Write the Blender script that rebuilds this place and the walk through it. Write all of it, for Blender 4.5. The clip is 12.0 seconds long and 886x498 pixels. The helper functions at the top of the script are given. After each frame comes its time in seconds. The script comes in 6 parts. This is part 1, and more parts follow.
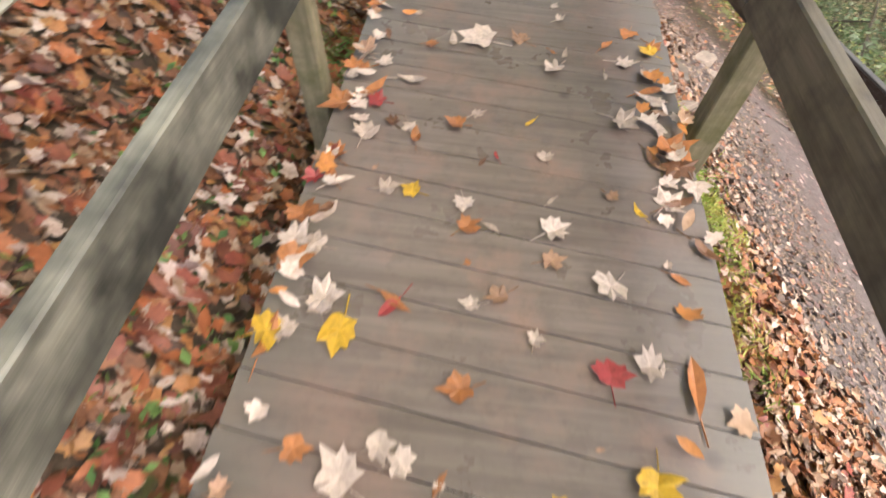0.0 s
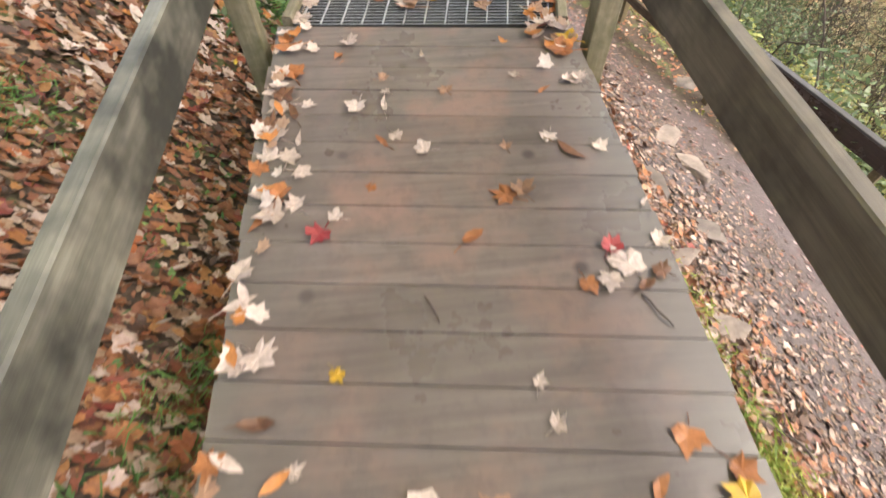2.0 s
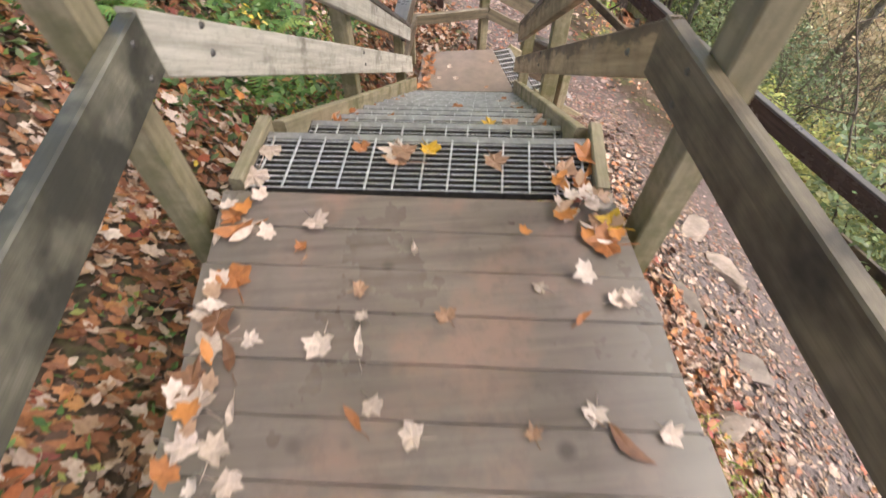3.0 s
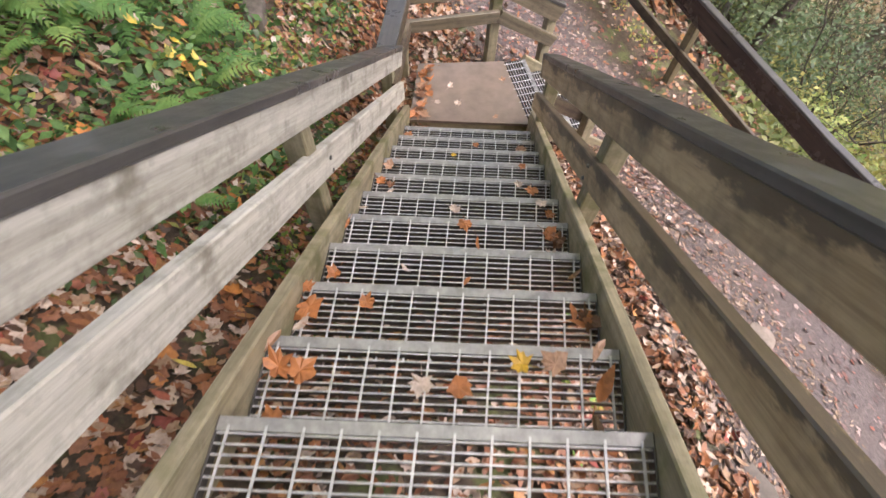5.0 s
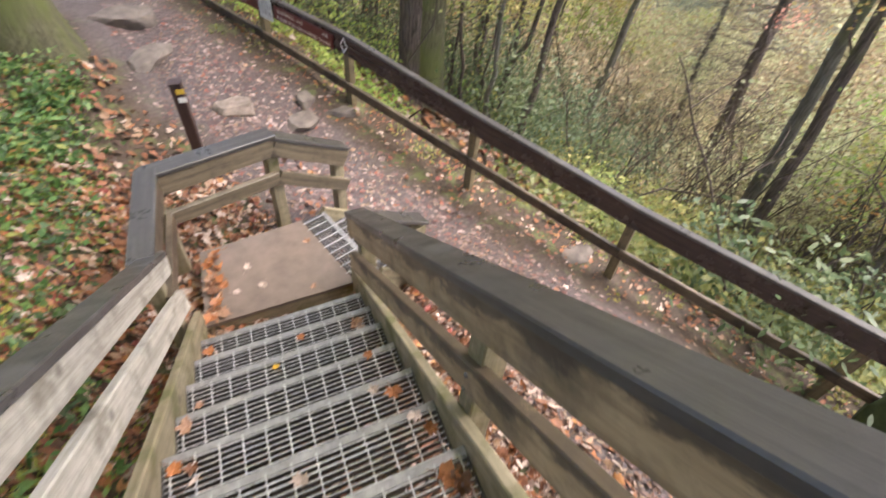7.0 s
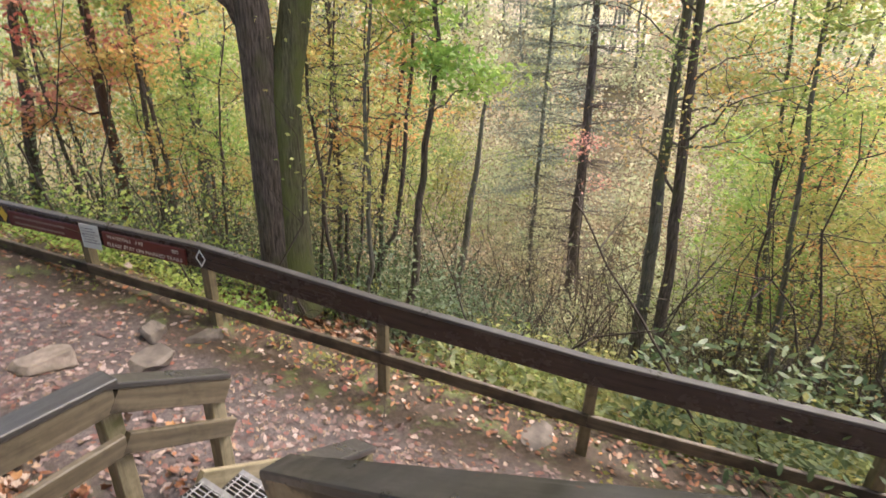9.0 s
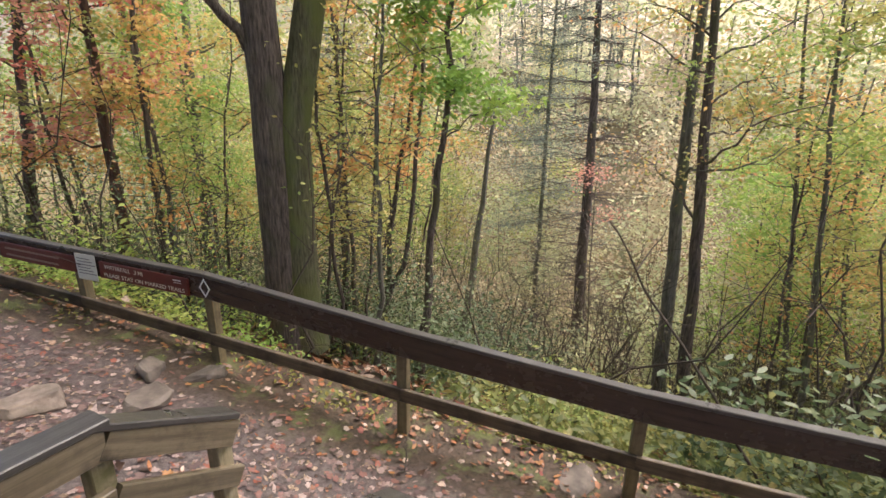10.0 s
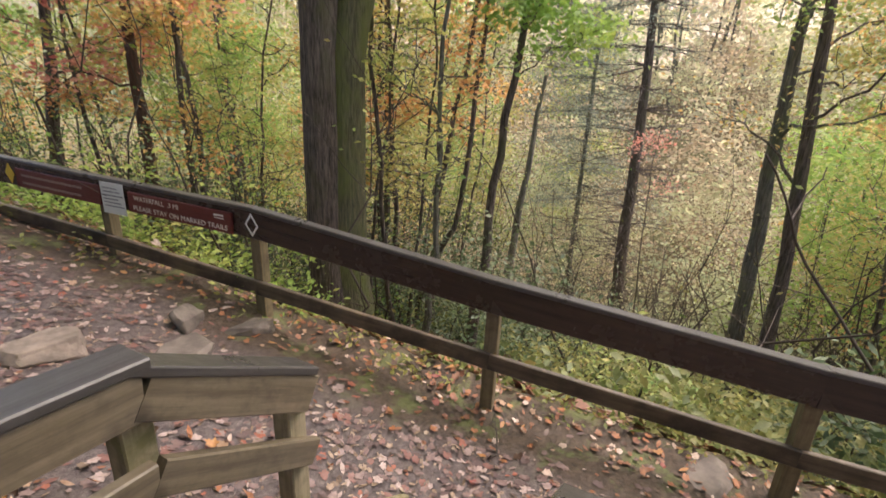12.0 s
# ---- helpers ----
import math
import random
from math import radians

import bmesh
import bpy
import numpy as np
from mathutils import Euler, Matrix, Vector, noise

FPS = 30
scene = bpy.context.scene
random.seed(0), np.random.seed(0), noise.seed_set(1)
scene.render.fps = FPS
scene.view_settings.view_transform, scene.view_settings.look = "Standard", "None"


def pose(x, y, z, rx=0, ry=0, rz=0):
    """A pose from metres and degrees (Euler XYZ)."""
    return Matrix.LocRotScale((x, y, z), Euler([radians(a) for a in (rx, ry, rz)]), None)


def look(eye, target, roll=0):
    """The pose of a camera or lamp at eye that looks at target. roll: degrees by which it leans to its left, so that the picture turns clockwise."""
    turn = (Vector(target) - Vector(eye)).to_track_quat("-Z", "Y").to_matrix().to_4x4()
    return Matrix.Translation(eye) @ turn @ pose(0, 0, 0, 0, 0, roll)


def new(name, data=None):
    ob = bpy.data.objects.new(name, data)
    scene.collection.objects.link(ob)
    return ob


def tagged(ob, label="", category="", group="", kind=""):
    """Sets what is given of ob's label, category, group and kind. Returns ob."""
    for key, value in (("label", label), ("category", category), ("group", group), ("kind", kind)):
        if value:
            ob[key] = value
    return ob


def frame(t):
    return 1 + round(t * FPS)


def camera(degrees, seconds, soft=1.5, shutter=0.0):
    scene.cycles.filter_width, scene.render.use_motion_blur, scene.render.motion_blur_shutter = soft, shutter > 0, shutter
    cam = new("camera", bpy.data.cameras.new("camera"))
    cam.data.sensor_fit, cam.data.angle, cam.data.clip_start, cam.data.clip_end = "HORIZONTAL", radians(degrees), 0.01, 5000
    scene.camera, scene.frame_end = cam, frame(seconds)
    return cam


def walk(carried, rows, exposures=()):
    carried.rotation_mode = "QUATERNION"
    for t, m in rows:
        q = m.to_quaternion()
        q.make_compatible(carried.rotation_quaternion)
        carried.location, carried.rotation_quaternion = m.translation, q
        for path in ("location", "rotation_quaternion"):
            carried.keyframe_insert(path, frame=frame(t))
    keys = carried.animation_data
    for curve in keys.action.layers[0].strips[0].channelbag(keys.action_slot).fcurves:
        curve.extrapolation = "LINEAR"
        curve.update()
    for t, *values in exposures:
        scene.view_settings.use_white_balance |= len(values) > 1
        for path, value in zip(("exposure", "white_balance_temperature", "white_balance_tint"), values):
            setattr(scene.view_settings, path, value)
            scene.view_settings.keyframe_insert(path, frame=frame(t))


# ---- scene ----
cam = camera(84.3, 12.0, shutter=0.4)
PATH = [
    (0, (-0.124, -0.008, 1.299), (-0.205, 1.12, -0.35), 3.0),
    (0.5, (-0.181, 0.455, 1.272), (-0.138, 1.611, -0.36), 4.1),
    (1, (-0.12, 0.951, 1.292), (-0.183, 2.101, -0.343), -0.8),
    (1.5, (-0.121, 1.458, 1.285), (-0.136, 2.652, -0.319), -0.1),
    (2, (-0.101, 1.95, 1.299), (-0.011, 3.089, -0.342), -1.3),
    (2.5, (-0.038, 2.464, 1.327), (-0.02, 3.605, -0.316), -2.6),
    (3, (-0.018, 2.962, 1.298), (0.093, 4.13, -0.322), 0.5),
    (3.5, (0.025, 3.421, 1.289), (0.1, 4.576, -0.343), -0.9),
    (3.7, (0.075, 3.61, 1.297), (0.115, 4.737, -0.355), -1.1),
    (5.3, (0.077, 4.67, 1.15), (0.222, 5.646, -0.589), 4.1),
    (5.5, (0.075, 4.759, 1.159), (0.234, 5.736, -0.579), 4.97),
    (6, (0.138, 4.956, 0.953), (0.504, 5.929, -0.756), 7.81),
    (6.5, (0.233, 5.118, 0.914), (0.814, 6.187, -0.673), 4.21),
    (7, (0.343, 5.326, 0.829), (1.154, 6.456, -0.608), 5.52),
    (7.5, (0.368, 5.537, 0.704), (1.513, 6.633, -0.516), 10.92),
    (7.7, (0.384, 5.594, 0.69), (1.625, 6.648, -0.467), 12.0),
    (9.3, (0.486, 6.348, 0.094), (1.973, 7.505, -0.578), 0.2),
    (9.5, (0.512, 6.405, 0.068), (1.984, 7.595, -0.577), -0.3),
    (10, (0.534, 6.595, -0.088), (2.053, 7.75, -0.688), 1.0),
    (10.5, (0.555, 6.824, -0.2), (2.052, 7.993, -0.828), 2.1),
    (11, (0.621, 7.034, -0.36), (2.079, 8.266, -0.957), 1.6),
    (11.5, (0.627, 7.289, -0.538), (2.095, 8.515, -1.121), 2.2),
    (12, (0.704, 7.522, -0.716), (2.165, 8.712, -1.385), 2.5),
]
walk(cam, [(t, look(eye, target, roll)) for t, eye, target, roll in PATH], exposures=[(0.0, 2.0, 6500, 10), (1.5, 2.07, 6500, 10), (3.5, 1.92, 6350, 13), (5.5, 1.85, 6150, 16), (7.5, 1.95, 6300, 14), (9.5, 1.5, 6500, 13), (11.0, 1.36, 6600, 14), (12.0, 1.36, 6650, 14)])

# ---- sky and sun: an overcast autumn day ----
SUN_EL, SUN_AZ = 62.0, 115.0
world = bpy.data.worlds.new("sky")
scene.world = world
world.use_nodes = True
wn = world.node_tree
wn.nodes.clear()
sky = wn.nodes.new("ShaderNodeTexSky")
sky.sky_type = "NISHITA"
sky.sun_disc = False
sky.sun_elevation, sky.sun_rotation = radians(SUN_EL), radians(SUN_AZ)
sky.air_density, sky.dust_density, sky.ozone_density = 1.0, 6.0, 0.6
bg = wn.nodes.new("ShaderNodeBackground")
bg.inputs["Strength"].default_value = 0.15
wo = wn.nodes.new("ShaderNodeOutputWorld")
wn.links.new(sky.outputs[0], bg.inputs["Color"])
wn.links.new(bg.outputs[0], wo.inputs["Surface"])
sun = new("sun", bpy.data.lights.new("sun", "SUN"))
sun.data.energy, sun.data.angle, sun.data.color = 0.9, radians(45), (1.0, 0.97, 0.93)
sun.rotation_euler = Euler((radians(90 - SUN_EL), 0, radians(180 - SUN_AZ)))


# ---- materials ----
def mat(name, rough=0.7, metal=0.0, spec=0.5):
    m = bpy.data.materials.new(name)
    m.use_nodes = True
    b = m.node_tree.nodes["Principled BSDF"]
    b.inputs["Roughness"].default_value = rough
    b.inputs["Metallic"].default_value = metal
    b.inputs["Specular IOR Level"].default_value = spec
    return m, m.node_tree, b


def node(nt, kind, **values):
    n = nt.nodes.new(kind)
    for k, v in values.items():
        n.inputs[k].default_value = v
    return n


def ramp(nt, fac, stops, mode="LINEAR"):
    r = nt.nodes.new("ShaderNodeValToRGB")
    r.color_ramp.interpolation = mode
    e = r.color_ramp.elements
    while len(e) < len(stops):
        e.new(0.5)
    for el, (p, c) in zip(e, stops):
        el.position, el.color = p, (*c, 1)
    nt.links.new(fac, r.inputs["Fac"])
    return r.outputs["Color"]


def mix(nt, fac, a, b, mode="MIX"):
    n = nt.nodes.new("ShaderNodeMix")
    n.data_type, n.blend_type = "RGBA", mode
    if isinstance(fac, float):
        n.inputs[0].default_value = fac
    else:
        nt.links.new(fac, n.inputs[0])
    for sock, v in ((n.inputs[6], a), (n.inputs[7], b)):
        if isinstance(v, tuple):
            sock.default_value = (*v, 1)
        else:
            nt.links.new(v, sock)
    return n.outputs[2]


def coords(nt, scale=(1, 1, 1), source="Object"):
    tc = nt.nodes.new("ShaderNodeTexCoord")
    mp = nt.nodes.new("ShaderNodeMapping")
    mp.inputs["Scale"].default_value = scale
    nt.links.new(tc.outputs[source], mp.inputs["Vector"])
    return mp.outputs[0]


def noise_fac(nt, vec, scale, detail=6.0, rough=0.6):
    n = node(nt, "ShaderNodeTexNoise", Scale=scale, Detail=detail, Roughness=rough)
    nt.links.new(vec, n.inputs["Vector"])
    return n.outputs["Fac"]


def bump(nt, b, height, strength=0.3, dist=0.01):
    n = node(nt, "ShaderNodeBump", Strength=strength, Distance=dist)
    nt.links.new(height, n.inputs["Height"])
    nt.links.new(n.outputs[0], b.inputs["Normal"])


def wood(name, dark, light, stain, stain_at, rough, grain=(3, 3, 40), wear=3.0):
    """Sawn timber: the grain runs along the local axis with the small scale; stains and wear on top."""
    m, nt, b = mat(name, rough)
    g = noise_fac(nt, coords(nt, grain), 1.0, 8.0, 0.7)
    big = noise_fac(nt, coords(nt), wear, 5.0, 0.65)
    oi = nt.nodes.new("ShaderNodeObjectInfo")
    col = ramp(nt, g, [(0.37, dark), (0.63, light)])
    st = ramp(nt, big, [(stain_at - 0.08, (0, 0, 0)), (stain_at + 0.08, (1, 1, 1))])
    col = mix(nt, st, col, stain)
    kn = nt.nodes.new("ShaderNodeTexVoronoi")
    kn.inputs["Scale"].default_value = 3.4
    nt.links.new(coords(nt, (1.0, 1.0, 0.8)), kn.inputs["Vector"])
    col = mix(nt, ramp(nt, kn.outputs["Distance"], [(0.045, (0.75, 0.75, 0.75)), (0.11, (0, 0, 0))]), col, tuple(c * 0.3 for c in dark))
    fleck = noise_fac(nt, coords(nt), wear * 5, 6.0, 0.75)
    col = mix(nt, ramp(nt, fleck, [(0.4, (0.25, 0.25, 0.25)), (0.5, (0, 0, 0))]), col, tuple(c * 0.6 for c in dark))
    tone = ramp(nt, oi.outputs["Random"], [(0, (0.78, 0.78, 0.78)), (1, (1.0, 1.0, 1.0))])
    col = mix(nt, 1.0, col, tone, "MULTIPLY")
    nt.links.new(col, b.inputs["Base Color"])
    rr = ramp(nt, big, [(0.35, (rough - 0.15,) * 3), (0.7, (min(rough + 0.15, 1),) * 3)])
    nt.links.new(rr, b.inputs["Roughness"])
    bump(nt, b, g, 0.5, 0.004)
    return m


M_RAIL = wood("weathered_rail_wood", (0.33, 0.305, 0.255), (0.62, 0.59, 0.525), (0.17, 0.15, 0.11), 0.60, 0.6, (25, 25, 1.2))
M_RAIL_WET = wood("wet_stained_rail_wood", (0.18, 0.17, 0.125), (0.38, 0.355, 0.28), (0.05, 0.05, 0.042), 0.46, 0.45, (25, 25, 1.2), 1.7)
M_RAIL_ALGAE = wood("algae_green_rail_wood", (0.42, 0.41, 0.33), (0.68, 0.66, 0.57), (0.12, 0.12, 0.095), 0.68, 0.5, (25, 25, 1.2), 1.2)
M_RAIL_SILVER = wood("silvered_rail_wood", (0.20, 0.19, 0.15), (0.42, 0.395, 0.32), (0.034, 0.035, 0.03), 0.48, 0.45, (25, 25, 1.2), 1.4)
M_RAIL_BROWN = wood("dark_brown_rail_wood", (0.10, 0.08, 0.052), (0.215, 0.175, 0.12), (0.042, 0.034, 0.026), 0.56, 0.5, (25, 25, 1.2), 2.0)
M_RAIL_BLACK = wood("dark_wet_rail_wood", (0.07, 0.052, 0.036), (0.17, 0.132, 0.09), (0.032, 0.024, 0.019), 0.50, 0.45, (25, 25, 1.2), 1.6)
# brown right stair rails; the shade of that side is put into the colour
M_RAIL_DARK = wood("brown_damp_shaded_rail_wood", (0.24, 0.17, 0.092), (0.47, 0.355, 0.21), (0.095, 0.075, 0.052), 0.58, 0.5, (25, 25, 1.2), 1.8)
# water has run down from the cap and left a dark band with a ragged edge
wnt = M_RAIL_DARK.node_tree
wb = wnt.nodes["Principled BSDF"]
wsep = wnt.nodes.new("ShaderNodeSeparateXYZ")
wnt.links.new(coords(wnt), wsep.inputs[0])
wadd = wnt.nodes.new("ShaderNodeMath")
wadd.operation = "MULTIPLY_ADD"
wnt.links.new(noise_fac(wnt, coords(wnt, (5, 5, 2.2)), 1.3, 6.0, 0.7), wadd.inputs[0])
wadd.inputs[1].default_value = 0.3
wnt.links.new(wsep.outputs["Y"], wadd.inputs[2])
wmask = ramp(wnt, wadd.outputs[0], [(0.165, (0, 0, 0)), (0.19, (0.85, 0.85, 0.85))])
wcol = wb.inputs["Base Color"].links[0].from_socket
wnt.links.new(mix(wnt, wmask, wcol, (0.055, 0.042, 0.03)), wb.inputs["Base Color"])
M_POST = wood("algae_stained_post_wood", (0.19, 0.162, 0.10), (0.37, 0.315, 0.21), (0.14, 0.132, 0.055), 0.55, 0.65, (22, 22, 1.2))
M_CAP = wood("wet_dark_cap_wood", (0.047, 0.044, 0.043), (0.088, 0.082, 0.079), (0.125, 0.118, 0.11), 0.64, 0.38, (25, 25, 1.0))
M_DECK = wood("worn_deck_board", (0.142, 0.110, 0.094), (0.217, 0.173, 0.151), (0.26, 0.168, 0.133), 0.57, 0.38, (1.0, 26, 26), 2.2)
dnt = M_DECK.node_tree
db = dnt.nodes["Principled BSDF"]
dsep = dnt.nodes.new("ShaderNodeSeparateXYZ")
dnt.links.new(coords(dnt), dsep.inputs[0])
dabs = dnt.nodes.new("ShaderNodeMath")
dabs.operation = "ABSOLUTE"
dnt.links.new(dsep.outputs["X"], dabs.inputs[0])
dadd = dnt.nodes.new("ShaderNodeMath")
dadd.operation = "MULTIPLY_ADD"
dnt.links.new(noise_fac(dnt, coords(dnt), 3.5, 5.0), dadd.inputs[0])
dadd.inputs[1].default_value = 0.35
dnt.links.new(dabs.outputs[0], dadd.inputs[2])
dmask = ramp(dnt, dadd.outputs[0], [(0.55, (0, 0, 0)), (0.9, (0.8, 0.8, 0.8))])
dcol = db.inputs["Base Color"].links[0].from_socket
dnt.links.new(mix(dnt, dmask, dcol, (0.13, 0.117, 0.102)), db.inputs["Base Color"])
M_FENCE = wood("dark_stained_fence_wood", (0.022, 0.014, 0.011), (0.05, 0.033, 0.026), (0.08, 0.062, 0.05), 0.66, 0.26, (25, 25, 1.0))
M_FPOST = wood("fence_post_wood", (0.12, 0.095, 0.05), (0.24, 0.19, 0.11), (0.06, 0.045, 0.03), 0.56, 0.7, (22, 22, 1.2))
M_SIGN = wood("maroon_sign_board", (0.10, 0.016, 0.012), (0.14, 0.026, 0.02), (0.07, 0.013, 0.011), 0.66, 0.5, (20, 20, 1.5))
M_BOLLARD = wood("dark_brown_marker_post", (0.035, 0.02, 0.018), (0.06, 0.035, 0.03), (0.09, 0.07, 0.06), 0.66, 0.5, (20, 20, 1.2))


def plain(name, col, rough, metal=0.0, vary=0.25, scale=14.0, bumpy=0.15):
    m, nt, b = mat(name, rough, metal)
    f = noise_fac(nt, coords(nt), scale, 6.0, 0.65)
    lo = tuple(c * (1 - vary) for c in col)
    hi = tuple(min(1, c * (1 + vary)) for c in col)
    nt.links.new(ramp(nt, f, [(0.3, lo), (0.7, hi)]), b.inputs["Base Color"])
    bump(nt, b, f, bumpy, 0.004)
    return m


M_STEEL = plain("galvanised_steel", (0.52, 0.52, 0.54), 0.40, 0.5, 0.3, 30)
M_BAR = plain("shaded_grating_bars", (0.085, 0.08, 0.078), 0.5, 0.4, 0.4, 40)
M_NOSE = plain("worn_steel_nosing", (0.33, 0.325, 0.325), 0.45, 0.7, 0.3, 18)
M_SCREW = plain("dull_bolt_steel", (0.13, 0.125, 0.12), 0.5, 0.8)
M_WHITE = plain("white_paint", (0.72, 0.72, 0.70), 0.6, 0, 0.08)
M_LETTER = plain("faded_letter_paint", (0.62, 0.55, 0.50), 0.7, 0, 0.3, 40)
M_WORN = plain("worn_pale_paint", (0.26, 0.19, 0.17), 0.7, 0, 0.5, 60)
M_YELLOW = plain("yellow_paint", (0.62, 0.42, 0.05), 0.6, 0, 0.15)
M_PAPER = plain("paper_notice", (0.62, 0.63, 0.62), 0.5, 0, 0.06)
M_INK = plain("grey_print", (0.22, 0.22, 0.24), 0.7, 0, 0.1)
M_PANEL = plain("tan_landing_board", (0.17, 0.133, 0.11), 0.36, 0, 0.22, 7)
M_ROCK = plain("trail_stone", (0.135, 0.112, 0.097), 0.75, 0, 0.45, 6, 0.6)


def leaf_mat(name, stops, rough=0.55, trans=0.0, per="island", mode="CONSTANT", patch=0.0, single=0.3, grain=1.0):
    m, nt, b = mat(name, rough)
    if per == "island":
        src = nt.nodes.new("ShaderNodeNewGeometry").outputs["Random Per Island"]
    else:
        src = nt.nodes.new("ShaderNodeObjectInfo").outputs["Random"]
    f = noise_fac(nt, coords(nt), 40.0, 4.0)
    if patch:
        big = nt.nodes.new("ShaderNodeMapRange")
        big.inputs["From Min"].default_value, big.inputs["From Max"].default_value = 0.28, 0.72
        nt.links.new(noise_fac(nt, coords(nt), patch, 2.0, 0.5), big.inputs["Value"])
        blend = nt.nodes.new("ShaderNodeMix")
        blend.inputs[0].default_value = single
        nt.links.new(big.outputs[0], blend.inputs[2])
        nt.links.new(src, blend.inputs[3])
        src = blend.outputs[0]
    col = ramp(nt, src, stops, mode)
    col = mix(nt, grain, col, ramp(nt, f, [(0.3, (0.68, 0.64, 0.6)), (0.75, (1.15, 1.15, 1.15))]), "MULTIPLY")
    nt.links.new(col, b.inputs["Base Color"])
    if trans:
        tr = nt.nodes.new("ShaderNodeBsdfTranslucent")
        nt.links.new(col, tr.inputs["Color"])
        ms = nt.nodes.new("ShaderNodeMixShader")
        ms.inputs[0].default_value = trans
        out = nt.nodes["Material Output"]
        nt.links.new(b.outputs[0], ms.inputs[1])
        nt.links.new(tr.outputs[0], ms.inputs[2])
        nt.links.new(ms.outputs[0], out.inputs["Surface"])
    return m


M_LITTER = leaf_mat("oak_and_maple_litter", [(0, (0.23, 0.10, 0.05)), (0.18, (0.32, 0.13, 0.055)), (0.36, (0.37, 0.245, 0.165)), (0.50, (0.50, 0.39, 0.33)), (0.64, (0.25, 0.105, 0.058)), (0.80, (0.09, 0.05, 0.033)), (0.92, (0.40, 0.20, 0.075)), (0.98, (0.25, 0.06, 0.045))])
M_FRESH = leaf_mat("fresh_maple_litter", [(0, (0.40, 0.13, 0.05)), (0.22, (0.26, 0.08, 0.045)), (0.44, (0.56, 0.42, 0.37)), (0.60, (0.44, 0.19, 0.07)), (0.72, (0.16, 0.055, 0.035)), (0.84, (0.60, 0.48, 0.43)), (0.96, (0.27, 0.07, 0.045))])
M_PALE = leaf_mat("pale_dry_leaves", [(0, (0.33, 0.25, 0.21)), (0.25, (0.19, 0.115, 0.085)), (0.45, (0.44, 0.35, 0.30)), (0.58, (0.12, 0.07, 0.05)), (0.85, (0.30, 0.14, 0.075))])
M_FRESHGREEN = leaf_mat("fallen_green_leaves", [(0, (0.22, 0.42, 0.08)), (0.5, (0.42, 0.48, 0.09))])
M_YELLOWLEAF = leaf_mat("fallen_yellow_leaves", [(0, (0.62, 0.46, 0.06)), (0.5, (0.72, 0.58, 0.14))])
M_CRUMB = leaf_mat("leaf_crumbs", [(0, (0.20, 0.14, 0.10)), (0.3, (0.30, 0.22, 0.16)), (0.5, (0.11, 0.075, 0.055)), (0.75, (0.36, 0.28, 0.215)), (0.9, (0.24, 0.10, 0.055))])
M_DRIFT = leaf_mat("drifted_maple_leaves", [(0, (0.62, 0.50, 0.44)), (0.38, (0.50, 0.20, 0.05)), (0.62, (0.42, 0.27, 0.18)), (0.78, (0.66, 0.56, 0.50)), (0.95, (0.34, 0.09, 0.05))])
M_TRAIL_LITTER = leaf_mat("trodden_trail_litter", [(0, (0.18, 0.12, 0.115)), (0.3, (0.27, 0.20, 0.19)), (0.48, (0.11, 0.072, 0.07)), (0.72, (0.38, 0.30, 0.285)), (0.84, (0.20, 0.095, 0.08)), (0.95, (0.30, 0.10, 0.065))])
M_GREENERY = leaf_mat("low_green_plants", [(0, (0.07, 0.15, 0.04)), (0.3, (0.125, 0.25, 0.075)), (0.6, (0.20, 0.34, 0.105)), (0.88, (0.30, 0.33, 0.09)), (0.97, (0.36, 0.18, 0.06))], 0.45, 0.35)
M_BROAD = leaf_mat("broad_muted_leaves", [(0.05, (0.088, 0.128, 0.040)), (0.4, (0.176, 0.224, 0.072)), (0.75, (0.320, 0.320, 0.112)), (0.95, (0.368, 0.288, 0.112))], 0.45, 0.4, "island", "LINEAR", 1.2, 0.5)
M_FERN = leaf_mat("fern_green", [(0.05, (0.08, 0.19, 0.05)), (0.5, (0.16, 0.32, 0.09)), (0.95, (0.30, 0.41, 0.12))], 0.5, 0.35, "island", "LINEAR", 3.0, 0.15)
M_THICKET = leaf_mat("dull_thicket_leaves", [(0.05, (0.07, 0.072, 0.035)), (0.35, (0.13, 0.105, 0.06)), (0.6, (0.20, 0.21, 0.08)), (0.8, (0.34, 0.30, 0.11)), (0.95, (0.24, 0.14, 0.075))], 0.6, 0.45, "island", "LINEAR", 0.5)
M_DARKLEAF = leaf_mat("dark_green_understorey", [(0.05, (0.05, 0.09, 0.04)), (0.5, (0.10, 0.155, 0.065)), (0.95, (0.18, 0.22, 0.09))], 0.45, 0.3, "island", "LINEAR", 0.7)
M_GRASS = leaf_mat("mossy_grass", [(0.05, (0.12, 0.20, 0.035)), (0.4, (0.22, 0.33, 0.06)), (0.75, (0.42, 0.43, 0.10)), (0.95, (0.34, 0.24, 0.08))], 0.55, 0.35, "island", "LINEAR", 1.6)
M_SHRUB = leaf_mat("yellow_green_undergrowth", [(0.05, (0.11, 0.16, 0.045)), (0.4, (0.22, 0.26, 0.08)), (0.7, (0.37, 0.35, 0.10)), (0.95, (0.28, 0.18, 0.08))], 0.5, 0.42, "island", "LINEAR", 0.8)
M_CROWN_YG = leaf_mat("yellow_green_leaves", [(0.05, (0.22, 0.40, 0.11)), (0.4, (0.42, 0.52, 0.17)), (0.65, (0.64, 0.60, 0.22)), (0.95, (0.68, 0.48, 0.20))], 0.5, 0.5, "island", "LINEAR", 0.55)
